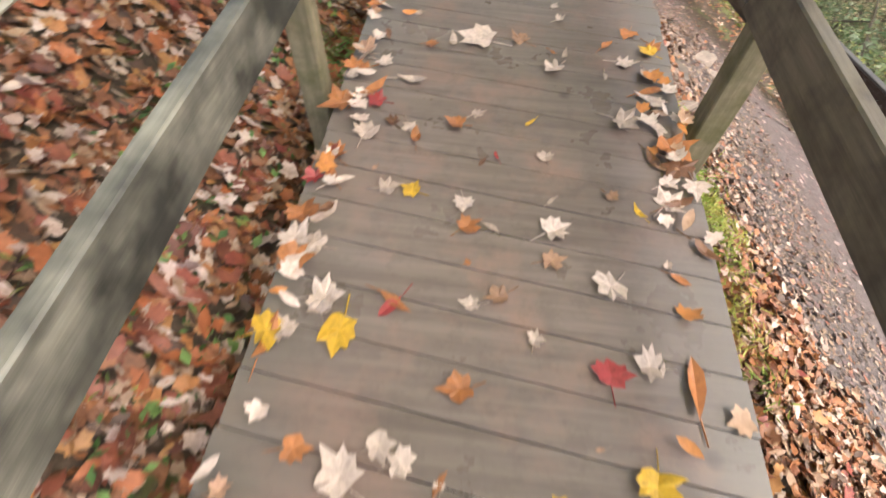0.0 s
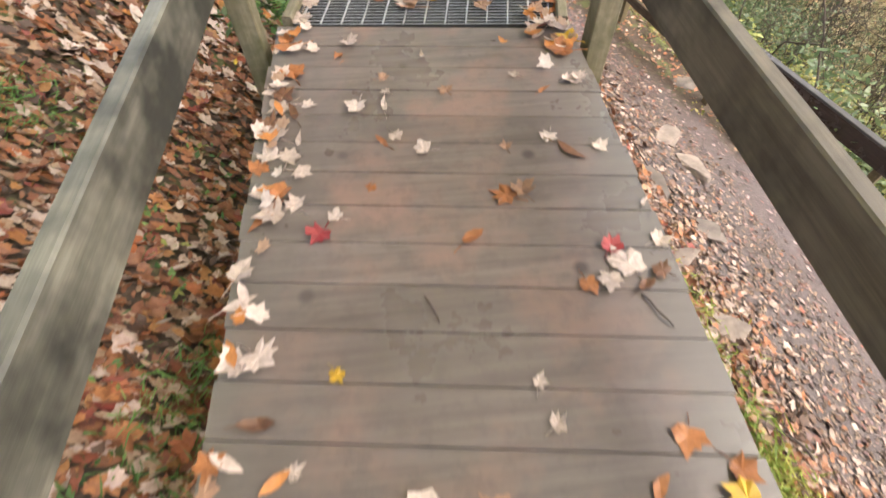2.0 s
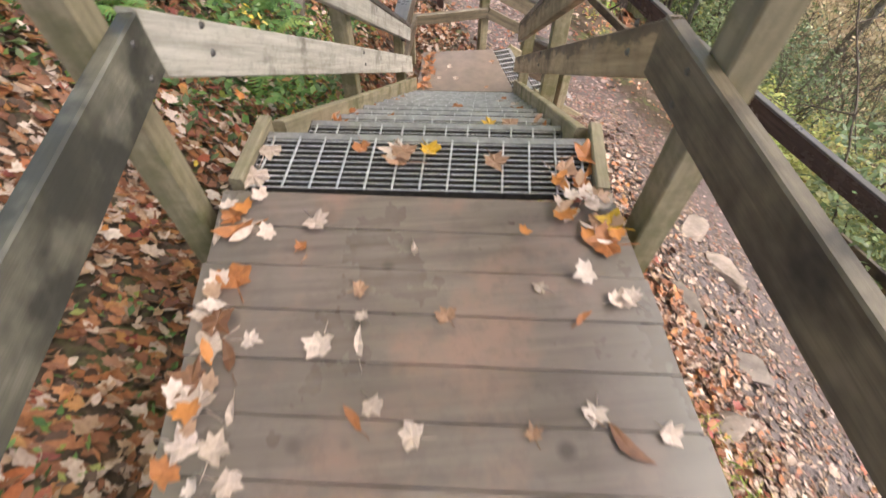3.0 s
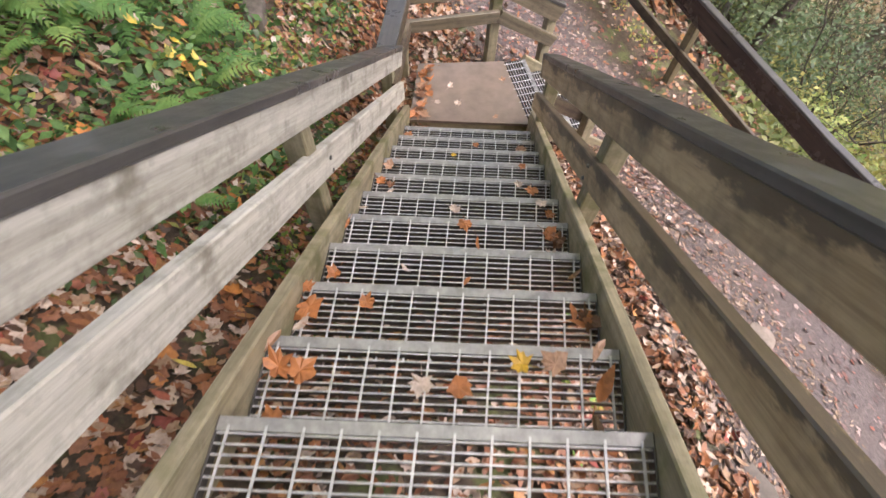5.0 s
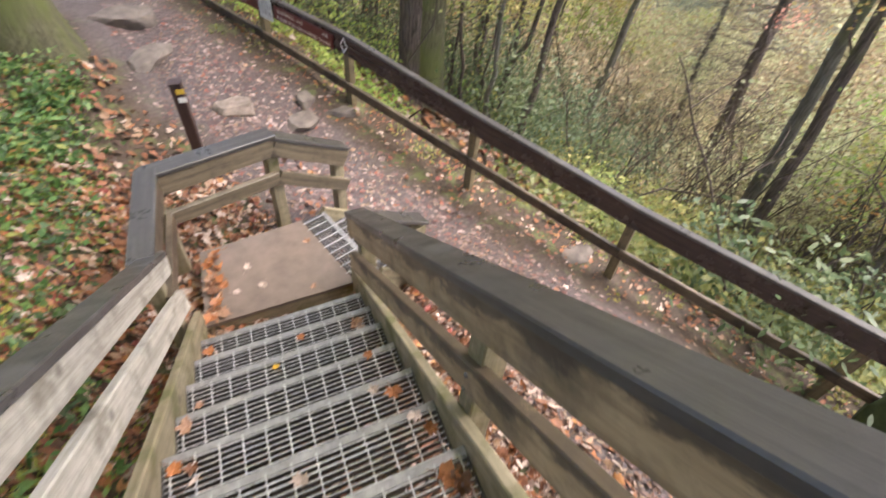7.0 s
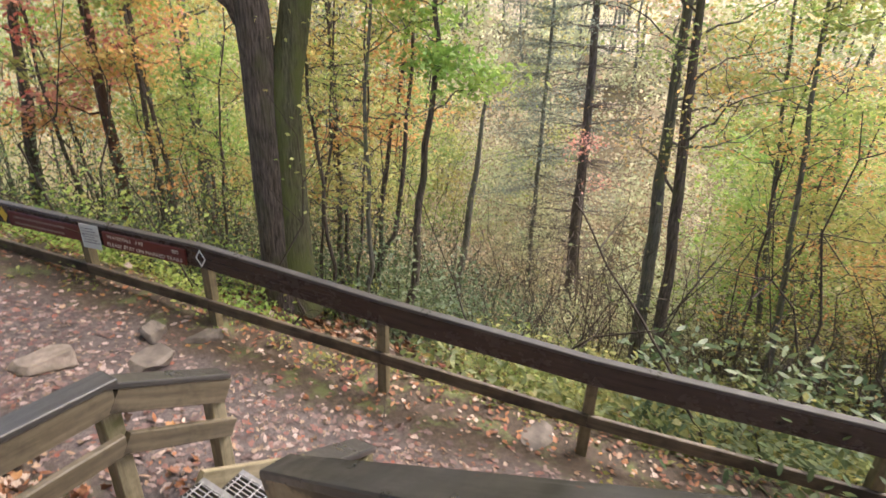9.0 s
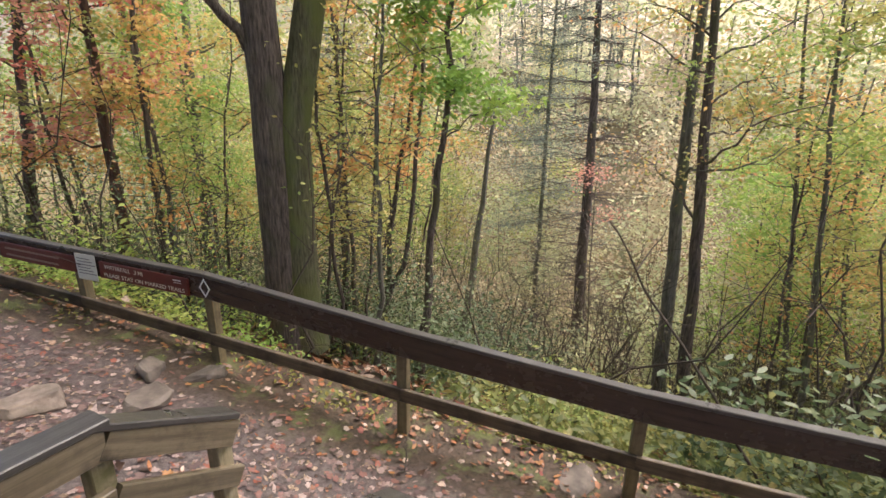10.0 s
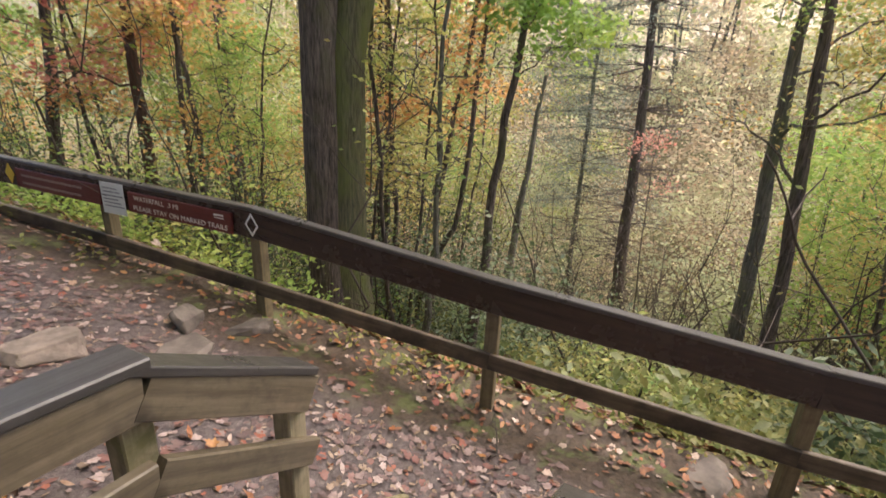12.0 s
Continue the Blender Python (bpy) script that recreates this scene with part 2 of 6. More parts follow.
M_CROWN_GR = leaf_mat("fresh_green_leaves", [(0.05, (0.19, 0.39, 0.09)), (0.5, (0.36, 0.54, 0.13)), (0.95, (0.54, 0.58, 0.16))], 0.5, 0.5, "island", "LINEAR", 0.5)
M_CROWN_OR = leaf_mat("orange_autumn_leaves", [(0.05, (0.68, 0.62, 0.22)), (0.4, (0.78, 0.55, 0.20)), (0.7, (0.80, 0.40, 0.17)), (0.95, (0.70, 0.30, 0.15))], 0.5, 0.5, "island", "LINEAR", 0.6)
M_CROWN_RED = leaf_mat("red_maple_leaves", [(0.05, (0.80, 0.27, 0.23)), (0.5, (0.80, 0.42, 0.33)), (0.95, (0.70, 0.14, 0.13))], 0.5, 0.5, "island", "LINEAR", 0.8)
# valley haze is put into the colour: pale needles, pale low-contrast far leaves
M_NEEDLE = leaf_mat("grey_green_needles", [(0, (0.24, 0.30, 0.25)), (0.5, (0.32, 0.38, 0.32)), (0.8, (0.40, 0.42, 0.33))], 0.6, 0.45)
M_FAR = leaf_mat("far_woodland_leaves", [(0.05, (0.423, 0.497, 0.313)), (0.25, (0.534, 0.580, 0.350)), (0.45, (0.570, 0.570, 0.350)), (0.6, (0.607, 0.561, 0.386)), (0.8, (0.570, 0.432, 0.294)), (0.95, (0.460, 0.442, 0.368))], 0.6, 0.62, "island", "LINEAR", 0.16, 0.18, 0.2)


def bark(name, dark, light, moss, moss_at):
    m, nt, b = mat(name, 0.85)
    v = coords(nt, (24, 24, 3.0))
    f = noise_fac(nt, v, 1.5, 7.0, 0.66)
    col = ramp(nt, f, [(0.36, dark), (0.64, light)])
    mo = noise_fac(nt, coords(nt, (1, 1, 0.5)), 2.2, 5.0)
    col = mix(nt, ramp(nt, mo, [(moss_at - 0.06, (0, 0, 0)), (moss_at + 0.1, (1, 1, 1))]), col, moss)
    nt.links.new(col, b.inputs["Base Color"])
    bump(nt, b, f, 0.9, 0.03)
    return m


M_BARK = bark("dark_furrowed_bark", (0.036, 0.027, 0.023), (0.18, 0.142, 0.124), (0.088, 0.088, 0.046), 0.60)
M_BARK_MOSS = bark("mossy_bark", (0.05, 0.05, 0.028), (0.16, 0.15, 0.085), (0.125, 0.14, 0.045), 0.47)
M_BARK_RED = bark("reddish_brown_bark", (0.055, 0.026, 0.018), (0.14, 0.075, 0.055), (0.10, 0.08, 0.05), 0.72)
M_BARK_GREY = bark("grey_lichen_bark", (0.085, 0.08, 0.065), (0.21, 0.20, 0.17), (0.15, 0.16, 0.09), 0.6)
M_TWIG = plain("thin_dark_twigs", (0.062, 0.047, 0.037), 0.85, 0, 0.3)

# far hillside: soft patches of cream, pale green and rose; pale colour and glow imitate mist
M_HILL, hnt, hb = mat("mist_glow_hillside", 0.9)
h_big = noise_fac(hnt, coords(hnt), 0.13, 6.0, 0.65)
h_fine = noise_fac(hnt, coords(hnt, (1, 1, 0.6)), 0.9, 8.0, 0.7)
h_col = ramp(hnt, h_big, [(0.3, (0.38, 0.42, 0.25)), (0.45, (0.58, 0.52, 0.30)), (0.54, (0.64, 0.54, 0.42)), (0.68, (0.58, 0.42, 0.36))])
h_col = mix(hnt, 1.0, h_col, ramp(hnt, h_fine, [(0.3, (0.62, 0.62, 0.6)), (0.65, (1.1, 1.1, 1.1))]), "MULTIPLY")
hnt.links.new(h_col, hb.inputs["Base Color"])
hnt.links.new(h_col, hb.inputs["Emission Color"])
# faint glow in place of mist in the air
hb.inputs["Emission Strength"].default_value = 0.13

# ground: damp soil, with trodden trail, moss and leaf crumbs
M_GROUND, gnt, gb = mat("damp_forest_soil", 0.62)
gv = coords(gnt)
g_big = noise_fac(gnt, gv, 0.8, 8.0, 0.65)
g_fine = noise_fac(gnt, gv, 22.0, 8.0, 0.7)
g_mid = noise_fac(gnt, gv, 3.2, 7.0, 0.7)
forest = ramp(gnt, g_fine, [(0.3, (0.025, 0.017, 0.012)), (0.5, (0.06, 0.039, 0.025)), (0.72, (0.12, 0.082, 0.054))])
forest = mix(gnt, ramp(gnt, g_mid, [(0.52, (0, 0, 0)), (0.62, (1, 1, 1))]), forest, (0.10, 0.11, 0.035))
trod = ramp(gnt, g_fine, [(0.28, (0.034, 0.027, 0.028)), (0.48, (0.088, 0.069, 0.069)), (0.72, (0.19, 0.157, 0.152))])
trod = mix(gnt, ramp(gnt, g_big, [(0.42, (0, 0, 0)), (0.6, (0.5, 0.5, 0.5))]), trod, (0.082, 0.06, 0.054))
g_attr = gnt.nodes.new("ShaderNodeVertexColor")
g_attr.layer_name = "trail"
gnt.links.new(mix(gnt, g_attr.outputs["Color"], forest, trod), gb.inputs["Base Color"])
bump(gnt, gb, g_fine, 0.7, 0.03)


# the slope beyond the fence, covered with fallen yellow and tan leaves
M_SLOPE, snt, sb = mat("leaf_strewn_slope", 0.75)
s_fine = noise_fac(snt, coords(snt), 9.0, 8.0, 0.75)
s_big = noise_fac(snt, coords(snt), 0.35, 5.0, 0.6)
s_col = ramp(snt, s_fine, [(0.3, (0.055, 0.036, 0.02)), (0.46, (0.14, 0.10, 0.05)), (0.58, (0.24, 0.185, 0.085)), (0.72, (0.20, 0.12, 0.06))])
s_col = mix(snt, ramp(snt, s_big, [(0.45, (0, 0, 0)), (0.62, (0.7, 0.7, 0.7))]), s_col, (0.12, 0.13, 0.05))
snt.links.new(s_col, sb.inputs["Base Color"])
bump(snt, sb, s_fine, 0.6, 0.04)


# ---- mesh helpers ----
def part(name, bm, material, parent=None, label=""):
    me = bpy.data.meshes.new(name)
    bm.to_mesh(me)
    bm.free()
    me.materials.append(material)
    ob = new(name, me)
    if parent:
        ob.parent = parent
    if label:
        ob["label"] = label
    return ob


def raw(name, verts, faces, material, parent=None, smooth=False):
    me = bpy.data.meshes.new(name)
    me.from_pydata([tuple(v) for v in verts], [], [tuple(f) for f in faces])
    me.materials.append(material)
    if smooth:
        me.polygons.foreach_set("use_smooth", [True] * len(me.polygons))
    ob = new(name, me)
    if parent:
        ob.parent = parent
    return ob


def thing(name, at, label, category, group="", kind=""):
    e = new(name)
    e.location = at
    e.empty_display_size = 0.1
    bpy.context.view_layer.update()
    return tagged(e, label, category, group, kind)


def beam(name, p0, p1, wide, high, material, parent, up=(0, 0, 1), bevel=0.006, label="", square=None):
    """A sawn timber from p0 to p1 with bevelled long edges; the mesh lies along its local z. square: a direction in which its ends are cut."""
    p0, p1 = Vector(p0), Vector(p1)
    z = (p1 - p0)
    length = z.length
    z.normalize()
    x = z.cross(Vector(up)).normalized()
    y = x.cross(z).normalized()
    w, h, b = wide / 2, high / 2, bevel
    ring = [(-w + b, -h), (w - b, -h), (w, -h + b), (w, h - b), (w - b, h), (-w + b, h), (-w, h - b), (-w, -h + b)]
    rnd = random.Random(int((p0.x * 131 + p0.y * 71 + p0.z * 37) * 1000))
    verts, faces = [], []
    n = max(2, int(length / 0.5) + 1)
    cut = Vector(square) if square else None
    for i in range(n):
        f = i / (n - 1)
        jx, jy = (rnd.uniform(-1, 1) * 0.0015, rnd.uniform(-1, 1) * 0.0015)
        for a, c in ring:
            d = 0.0
            if cut is not None and i in (0, n - 1):
                off = x * a + y * c
                d = -off.dot(cut) / max(0.2, abs(z.dot(cut))) * (1 if z.dot(cut) > 0 else -1)
            verts.append((a + jx, c + jy, f * length + d))
    for i in range(n - 1):
        for k in range(8):
            faces.append((i * 8 + k, i * 8 + (k + 1) % 8, (i + 1) * 8 + (k + 1) % 8, (i + 1) * 8 + k))
    faces.append(tuple(range(7, -1, -1)))
    faces.append(tuple((n - 1) * 8 + k for k in range(8)))
    ob = raw(name, verts, faces, material, parent)
    ob.matrix_basis = Matrix(((x.x, y.x, z.x, p0.x), (x.y, y.y, z.y, p0.y), (x.z, y.z, z.z, p0.z), (0, 0, 0, 1)))
    if parent:
        ob.matrix_basis = parent.matrix_world.inverted() @ ob.matrix_basis
    if label:
        ob["label"] = label
    return ob


def disc(name, at, normal, r, depth, material, parent):
    bm = bmesh.new()
    bmesh.ops.create_cone(bm, cap_ends=True, segments=12, radius1=r, radius2=r * 0.7, depth=depth)
    ob = part(name, bm, material, parent)
    m = Matrix.Translation(at) @ Vector(normal).to_track_quat("Z", "Y").to_matrix().to_4x4()
    ob.matrix_basis = parent.matrix_world.inverted() @ m
    return ob


# ---- the lie of the land ----
TURN = radians(10.4)
SKEW = radians(6.6)
RISE, RUN, STEPS = 0.198, 0.295, 12
O = Vector((0.06, 4.45, 0.0))
D = Vector((math.sin(TURN), math.cos(TURN), 0))
E = Vector((math.cos(SKEW), -math.sin(SKEW), 0))


def S(u, s, z):
    """A place on the stairs: u across them, s down along them from the top nosing, z its height."""
    return O + E * u + D * s + Vector((0, 0, z))


def fence_x(y):
    return 3.415 + 0.3724 * (9.238 - y)


def fbm(x, y):
    return (np.sin(x * 1.7 + 1.3 * np.sin(y * 1.1)) * np.cos(y * 1.9 + 0.7 * np.sin(x * 2.3)) * 0.5
            + 0.25 * np.sin(x * 4.1 + y * 3.3) * np.cos(y * 4.7 - x * 1.2) + 0.14 * np.sin(x * 9.1 - y * 7.3 + 2 * np.sin(y * 3)))


def land(x, y):
    x, y = np.asarray(x, float), np.asarray(y, float)
    xc = np.where(y > 4.45, 0.06 + (np.minimum(y, 12) - 4.45) * 0.183, 0.06)
    xl, xr, xf = xc - 0.95, xc + 1.3, fence_x(np.clip(y, -30, 60))
    zl = np.interp(y, [-40, -8, -3, 1, 3.2, 5.1, 6.9, 7.9, 8.6, 10, 12, 16, 40], [3, 0.6, 0, -0.36, -0.85, -1.38, -2.0, -2.42, -2.6, -2.5, -2.4, -2.0, 0])
    zr = np.interp(y, [-40, -8, -3, 1, 3, 5, 6.6, 8, 9, 10.5, 12, 16, 40], [1, -0.3, -0.75, -0.95, -1.2, -1.5, -2.1, -2.85, -3.08, -2.85, -2.58, -2.2, -0.6])
    zf = np.interp(y, [-40, -8, 0, 3.3, 5.2, 7.3, 9.24, 11.2, 12.8, 16, 40], [-9, -5, -4.2, -3.75, -3.5, -3.37, -3.17, -2.88, -2.68, -2.4, -1.0])
    slope = np.interp(y, [-5, 0, 3, 5, 7, 9, 11, 14], [0.35, 0.35, 0.6, 0.7, 1.1, 0.9, 0.4, 0.35])
    d = np.maximum(xl - x, 0)
    z = zl + slope * np.where(d < 2.2, d, 2.2 + (d - 2.2) * 0.5)
    t = np.clip((x - xl) / (xr - xl), 0, 1)
    t = t * t * (3 - 2 * t)
    z = np.where(x > xl, zl + (zr - zl) * t, z)
    t2 = np.clip((x - xr) / np.maximum(xf - xr, 0.3), 0, 1)
    z = np.where(x > xr, zr + (zf - zr) * t2, z)
    e = np.maximum(x - xf, 0)
    drop = np.interp(e, [0, 0.35, 1.5, 6, 13, 20, 28, 60, 120, 400], [0, 0.02, -0.75, -3.4, -6.9, -8.6, -8.0, 9, 34, 60])
    z = z + drop
    rough = np.clip(0.03 + 0.05 * np.maximum(d, e), 0, 0.22) * np.exp(-np.maximum(e - 12, 0) / 8)
    return z + rough * fbm(x * 1.3, y * 1.3)


def trail_mask(x, y):
    """1 on the trodden trail between the stairs and the fence, 0 on the forest floor."""
    x, y = np.asarray(x, float), np.asarray(y, float)
    xc = np.where(y > 4.45, 0.06 + (np.minimum(y, 12) - 4.45) * 0.183, 0.06)
    wob = 0.22 * fbm(x * 2, y * 2)
    right = np.clip((fence_x(y) - 0.35 + wob - x) / 0.35, 0, 1)
    edge = np.where(y < 8.8, xc + np.interp(y, [0.2, 1.4, 2.2, 4.5, 7], [2.3, 1.65, 1.4, 1.3, 1.0]), np.interp(y, [8.8, 9.6, 11, 14, 20], [1.0, 0.75, 0.35, -0.6, -3.0]))
    left = np.clip((x - edge + wob) / 0.4, 0, 1)
    return right * left


def axis(fine0, fine1, step, far0, far1):
    a = list(np.arange(fine0, fine1, step))
    lo, hi, g = fine0, a[-1], step
    while lo > far0:
        g *= 1.25
        lo -= g
        a.insert(0, lo)
    g = step
    while hi < far1:
        g *= 1.2
        hi += g
        a.append(hi)
    return np.array(a)


gx, gy = axis(-4.0, 6.5, 0.12, -180, 420), axis(-2.0, 14.0, 0.12, -300, 420)
GX, GY = np.meshgrid(gx, gy)
GZ = land(GX, GY)
nx, ny = len(gx), len(gy)
idx = np.arange(nx * ny).reshape(ny, nx)
quads = np.stack([idx[:-1, :-1], idx[:-1, 1:], idx[1:, 1:], idx[1:, :-1]], -1).reshape(-1, 4)
ground = raw("ground", np.stack([GX, GY, GZ], -1).reshape(-1, 3).tolist(), quads.tolist(), M_GROUND, None, True)
tagged(ground, "damp brown forest floor with a trodden leafy trail", "ground", "", "structure")
layer = ground.data.color_attributes.new("trail", "FLOAT_COLOR", "POINT")
mask = trail_mask(GX, GY).reshape(-1)
layer.data.foreach_set("color", np.stack([mask, mask, mask, np.ones_like(mask)], -1).reshape(-1))

# beyond the trail the slope is strewn with leaves; the far hillside takes the glowing mist colour
ground.data.materials.append(M_SLOPE)
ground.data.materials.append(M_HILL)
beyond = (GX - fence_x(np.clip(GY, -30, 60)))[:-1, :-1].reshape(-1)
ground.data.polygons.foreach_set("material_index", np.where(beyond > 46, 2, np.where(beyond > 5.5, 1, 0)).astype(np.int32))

# ---- deck ----
BOARD = 0.1586
DECK_SKEW = radians(7.4)
HALF = 0.695


def deck_end(x):
    return 4.135 - math.tan(DECK_SKEW) * x


deck = thing("deck", (0, 1, 0), "brown-grey plank walkway strewn with autumn leaves", "deck", "", "structure")
drnd = random.Random(4)
for i in range(40):
    y1 = -i * BOARD
    y0 = y1 - BOARD + 0.003
    z = drnd.uniform(-0.001, 0.001)
    w0, w1 = HALF + drnd.uniform(-0.008, 0.008), HALF + drnd.uniform(-0.008, 0.008)
    top, verts = 0.0 + z, []
    for x, sgn in ((-w0, 1), (w1, 1)):
        a, b2 = deck_end(x) + y0, deck_end(x) + y1
        verts += [(x, a, top - 0.04), (x, a, top - 0.002), (x, a + 0.002, top), (x, b2 - 0.002, top), (x, b2, top - 0.002), (x, b2, top - 0.04)]
    faces = [(k, (k + 1) % 6, 6 + (k + 1) % 6, 6 + k)[::-1] for k in range(6)] + [tuple(range(6)), tuple(range(11, 5, -1))]
    ob = raw("plank", verts, faces, M_DECK, deck)
    ob.matrix_basis = deck.matrix_world.inverted()
for x in (-HALF + 0.06, 0.0, HALF - 0.06):
    beam("joist", (x, -2.1, -0.14), (x, deck_end(x) - 0.01, -0.14), 0.045, 0.19, M_POST, deck)
beam("joist", (-HALF, deck_end(-HALF) - 0.03, -0.14), (HALF, deck_end(HALF) - 0.03, -0.14), 0.045, 0.19, M_POST, deck)


def railing(name, label):
    return thing(name, (0, 0, 0), label, "railing", "timber railings")


# ---- deck railings: posts outside the deck edge, rails on their inner faces ----
POST = 0.105
JOINT = {}
for side in (-1, 1):
    r = railing("deck_railing", "weathered grey timber railing along the plank walkway")
    far, near = (0.70, 0.745) if side < 0 else (0.685, 0.725)
    zr = 0.537 if side < 0 else 0.523
    yj = 4.29 if side < 0 else 4.17

    def face(y, side=side, far=far, near=near):
        """The inner face of the rails, which close in a little towards the stairs."""
        return side * (far + (near - far) * (4.3 - y) / 5.3)

    ends = {}
    for k, y in enumerate((4.06, 1.58, -0.95)):
        y = y - math.tan(DECK_SKEW) * side * 0.795 + (0.17 if side > 0 and k == 1 else 0.0)
        px = face(y) + side * (0.05 + POST / 2)
        zfoot = float(land(px, y)) - 0.25
        beam("post", (px, y, zfoot), (px, y, 1.13), POST, POST, M_POST, r, up=(0, 1, 0))
        ends[k] = y
        for dz in (zr - 0.05, zr + 0.05):
            disc("bolt", (face(y) - side * 0.002, y + 0.02, dz), (-side, 0, 0), 0.012, 0.008, M_SCREW, r)
    y1 = ends[2] - 0.3
    y0 = ends[0] + (0.14 if side < 0 else 0.10)
    m0, m1 = face(y1) + side * 0.025, face(yj) + side * 0.025
    JOINT[side] = Vector((m1, yj - 0.02, zr))
    ys = ends[1] + 0.02
    ms = face(ys) + side * 0.025
    # the right side takes darker wood, which carries its shade as colour
    beam("mid_rail", (m0, y1, zr), (ms, ys - 0.002, zr), 0.05, 0.18, M_RAIL_SILVER if side < 0 else M_RAIL_BROWN, r)
    beam("mid_rail", (ms, ys + 0.002, zr), (m1, yj, zr), 0.05, 0.18, M_RAIL_WET if side < 0 else M_RAIL_BROWN, r)
    beam("top_rail", (m0, y1, 1.035), (m1, y0, 1.035), 0.05, 0.19, M_RAIL_ALGAE if side < 0 else M_RAIL_BROWN, r)
    beam("cap_rail", (m0 + side * 0.04, y1, 1.15), (m1 + side * 0.04, y0, 1.15), 0.16, 0.038, M_CAP, r, label="wet dark cap board")

# ---- stairs ----
HW = 0.575
stairs = thing("staircase", S(0, 0, 0), "steel grating stairs between weathered timber stringers", "stairs")
LEN = STEPS * RUN


def box_verts(c, hx, hy, hz, frame_u, frame_s):
    out = []
    for a in (-1, 1):
        for b2 in (-1, 1):
            for c2 in (-1, 1):
                out.append(c + frame_u * (a * hx) + frame_s * (b2 * hy) + Vector((0, 0, c2 * hz)))
    return out


BOXF = [(0, 1, 3, 2), (4, 6, 7, 5), (0, 4, 5, 1), (2, 3, 7, 6), (0, 2, 6, 4), (1, 5, 7, 3)]


def boxes(items, fu, fs):
    verts, faces = [], []
    for c, hx, hy, hz in items:
        n = len(verts)
        verts += box_verts(c, hx, hy, hz, fu, fs)
        faces += [tuple(n + k for k in f) for f in BOXF]
    return verts, faces


def grate(parent, centre, fu, fs, half_u, depth, name="tread", nose=True):
    """One open steel grating tread: bearing bars across, cross rods along, end plates and a solid nosing at the far edge."""
    bars_, rods = [], []
    n = max(3, int(depth / 0.0285))
    for k in range(n):
        at = centre + fs * (-depth / 2 + 0.008 + k * (depth - 0.05) / (n - 1))
        # shade put into the colour: dark bar sides below thin bright top strips
        bars_.append((at + Vector((0, 0, -0.0225)), half_u, 0.0024, 0.0175))
        rods.append((at + Vector((0, 0, -0.0035)), half_u, 0.0024, 0.0015))
    for q in (-1, 1):
        bars_.append((centre + fu * (q * half_u) + Vector((0, 0, -0.02)), 0.003, depth / 2, 0.02))
    m = int(2 * half_u / 0.0985)
    for k in range(m + 1):
        rods.append((centre + fu * (-half_u + 0.03 + k * (2 * half_u - 0.06) / m) + fs * -0.01 + Vector((0, 0, -0.001)), 0.0034, depth / 2 - 0.012, 0.0035))
    v, f = boxes(bars_, fu, fs)
    ob = raw(name, v, f, M_BAR, parent)
    ob.matrix_basis = parent.matrix_world.inverted()
    v, f = boxes(rods, fu, fs)
    raw("rod_grid", v, f, M_STEEL, ob)["label"] = "bright cross rods and bar tops coloured as lit edges"
    if nose:
        v, f = boxes([(centre + fs * (depth / 2 - 0.018) + Vector((0, 0, -0.012)), half_u, 0.018, 0.014)], fu, fs)
        nb = raw("nosing", v, f, M_NOSE, ob)
        nb["label"] = "worn solid steel nosing strip"
    return ob


for k in range(STEPS):
    depth = RUN + (0.02 if k else 0.0)
    grate(stairs, S(0, k * RUN + (0.02 if k else 0.0) - depth / 2, -k * RISE), E, D, HW if k else HW + 0.05, depth)
for side in (-1, 1):
    u = side * (HW + 0.03)
    beam("stringer", S(u, 0.05, -0.125), S(u, LEN + 0.04, -STEPS * RISE - 0.02 + 0.03), 0.05, 0.24, M_POST, stairs, square=(0, 1, 0))
    v0 = side * (HW + 0.078)
    beam("stringer", S(v0, -0.29, -0.065), S(v0, 0.06, -0.065), 0.05, 0.2, M_POST, stairs)

# ---- stair railings ----
SLOPE = RISE / RUN
for side in (-1, 1):
    r = railing("stair_railing", "weathered timber stair railing with a wet dark cap board")

    def line(u, s, above):
        return S(u, s, above - s * SLOPE)

    for s in (1.55, LEN - 0.03) if side < 0 else (1.62, 3.24):
        u_post = side * (0.745 if side < 0 else 0.725 - 0.024 * s)
        foot = S(u_post, s, 0)
        beam("post", (foot.x, foot.y, float(land(foot.x, foot.y)) - 0.25), line(u_post, s, 0.80), POST, POST, M_POST, r, up=tuple(D))
    s_end = LEN + 0.02 if side < 0 else 3.33
    u0, u1 = (0.665, 0.645) if side < 0 else (0.645, 0.565)
    top, mid, cap = ((0.785, 0.742), (0.382, 0.358), (0.893, 0.827)) if side < 0 else ((0.79, 0.735), (0.413, 0.372), (0.90, 0.832))
    # left rails get the lit tone, right rails the shaded one
    wet = M_RAIL if side < 0 else M_RAIL_DARK

    def along(s, pair, u_more=0.0):
        f = s / 3.3
        return line(side * (u0 + (u1 - u0) * f + u_more), s, pair[0] + (pair[1] - pair[0]) * f)

    beam("top_rail", along(-0.34, top), along(s_end, top), 0.05, 0.165, wet, r)
    beam("mid_rail", JOINT[side], along(s_end, mid), 0.05, 0.175 if side < 0 else 0.155, wet, r, square=(0, 1, 0))
    beam("cap_rail", along(-0.3, cap, 0.035), along(s_end, cap, 0.035), 0.14, 0.038, M_CAP, r, label="wet dark cap board")
    for s in (-0.13, 1.58):
        for a in (-0.045, 0.045):
            q = along(s, (mid[0] + a, mid[1] + a), -0.026)
            disc("bolt", q, tuple(-side * E), 0.012, 0.008, M_SCREW, r)

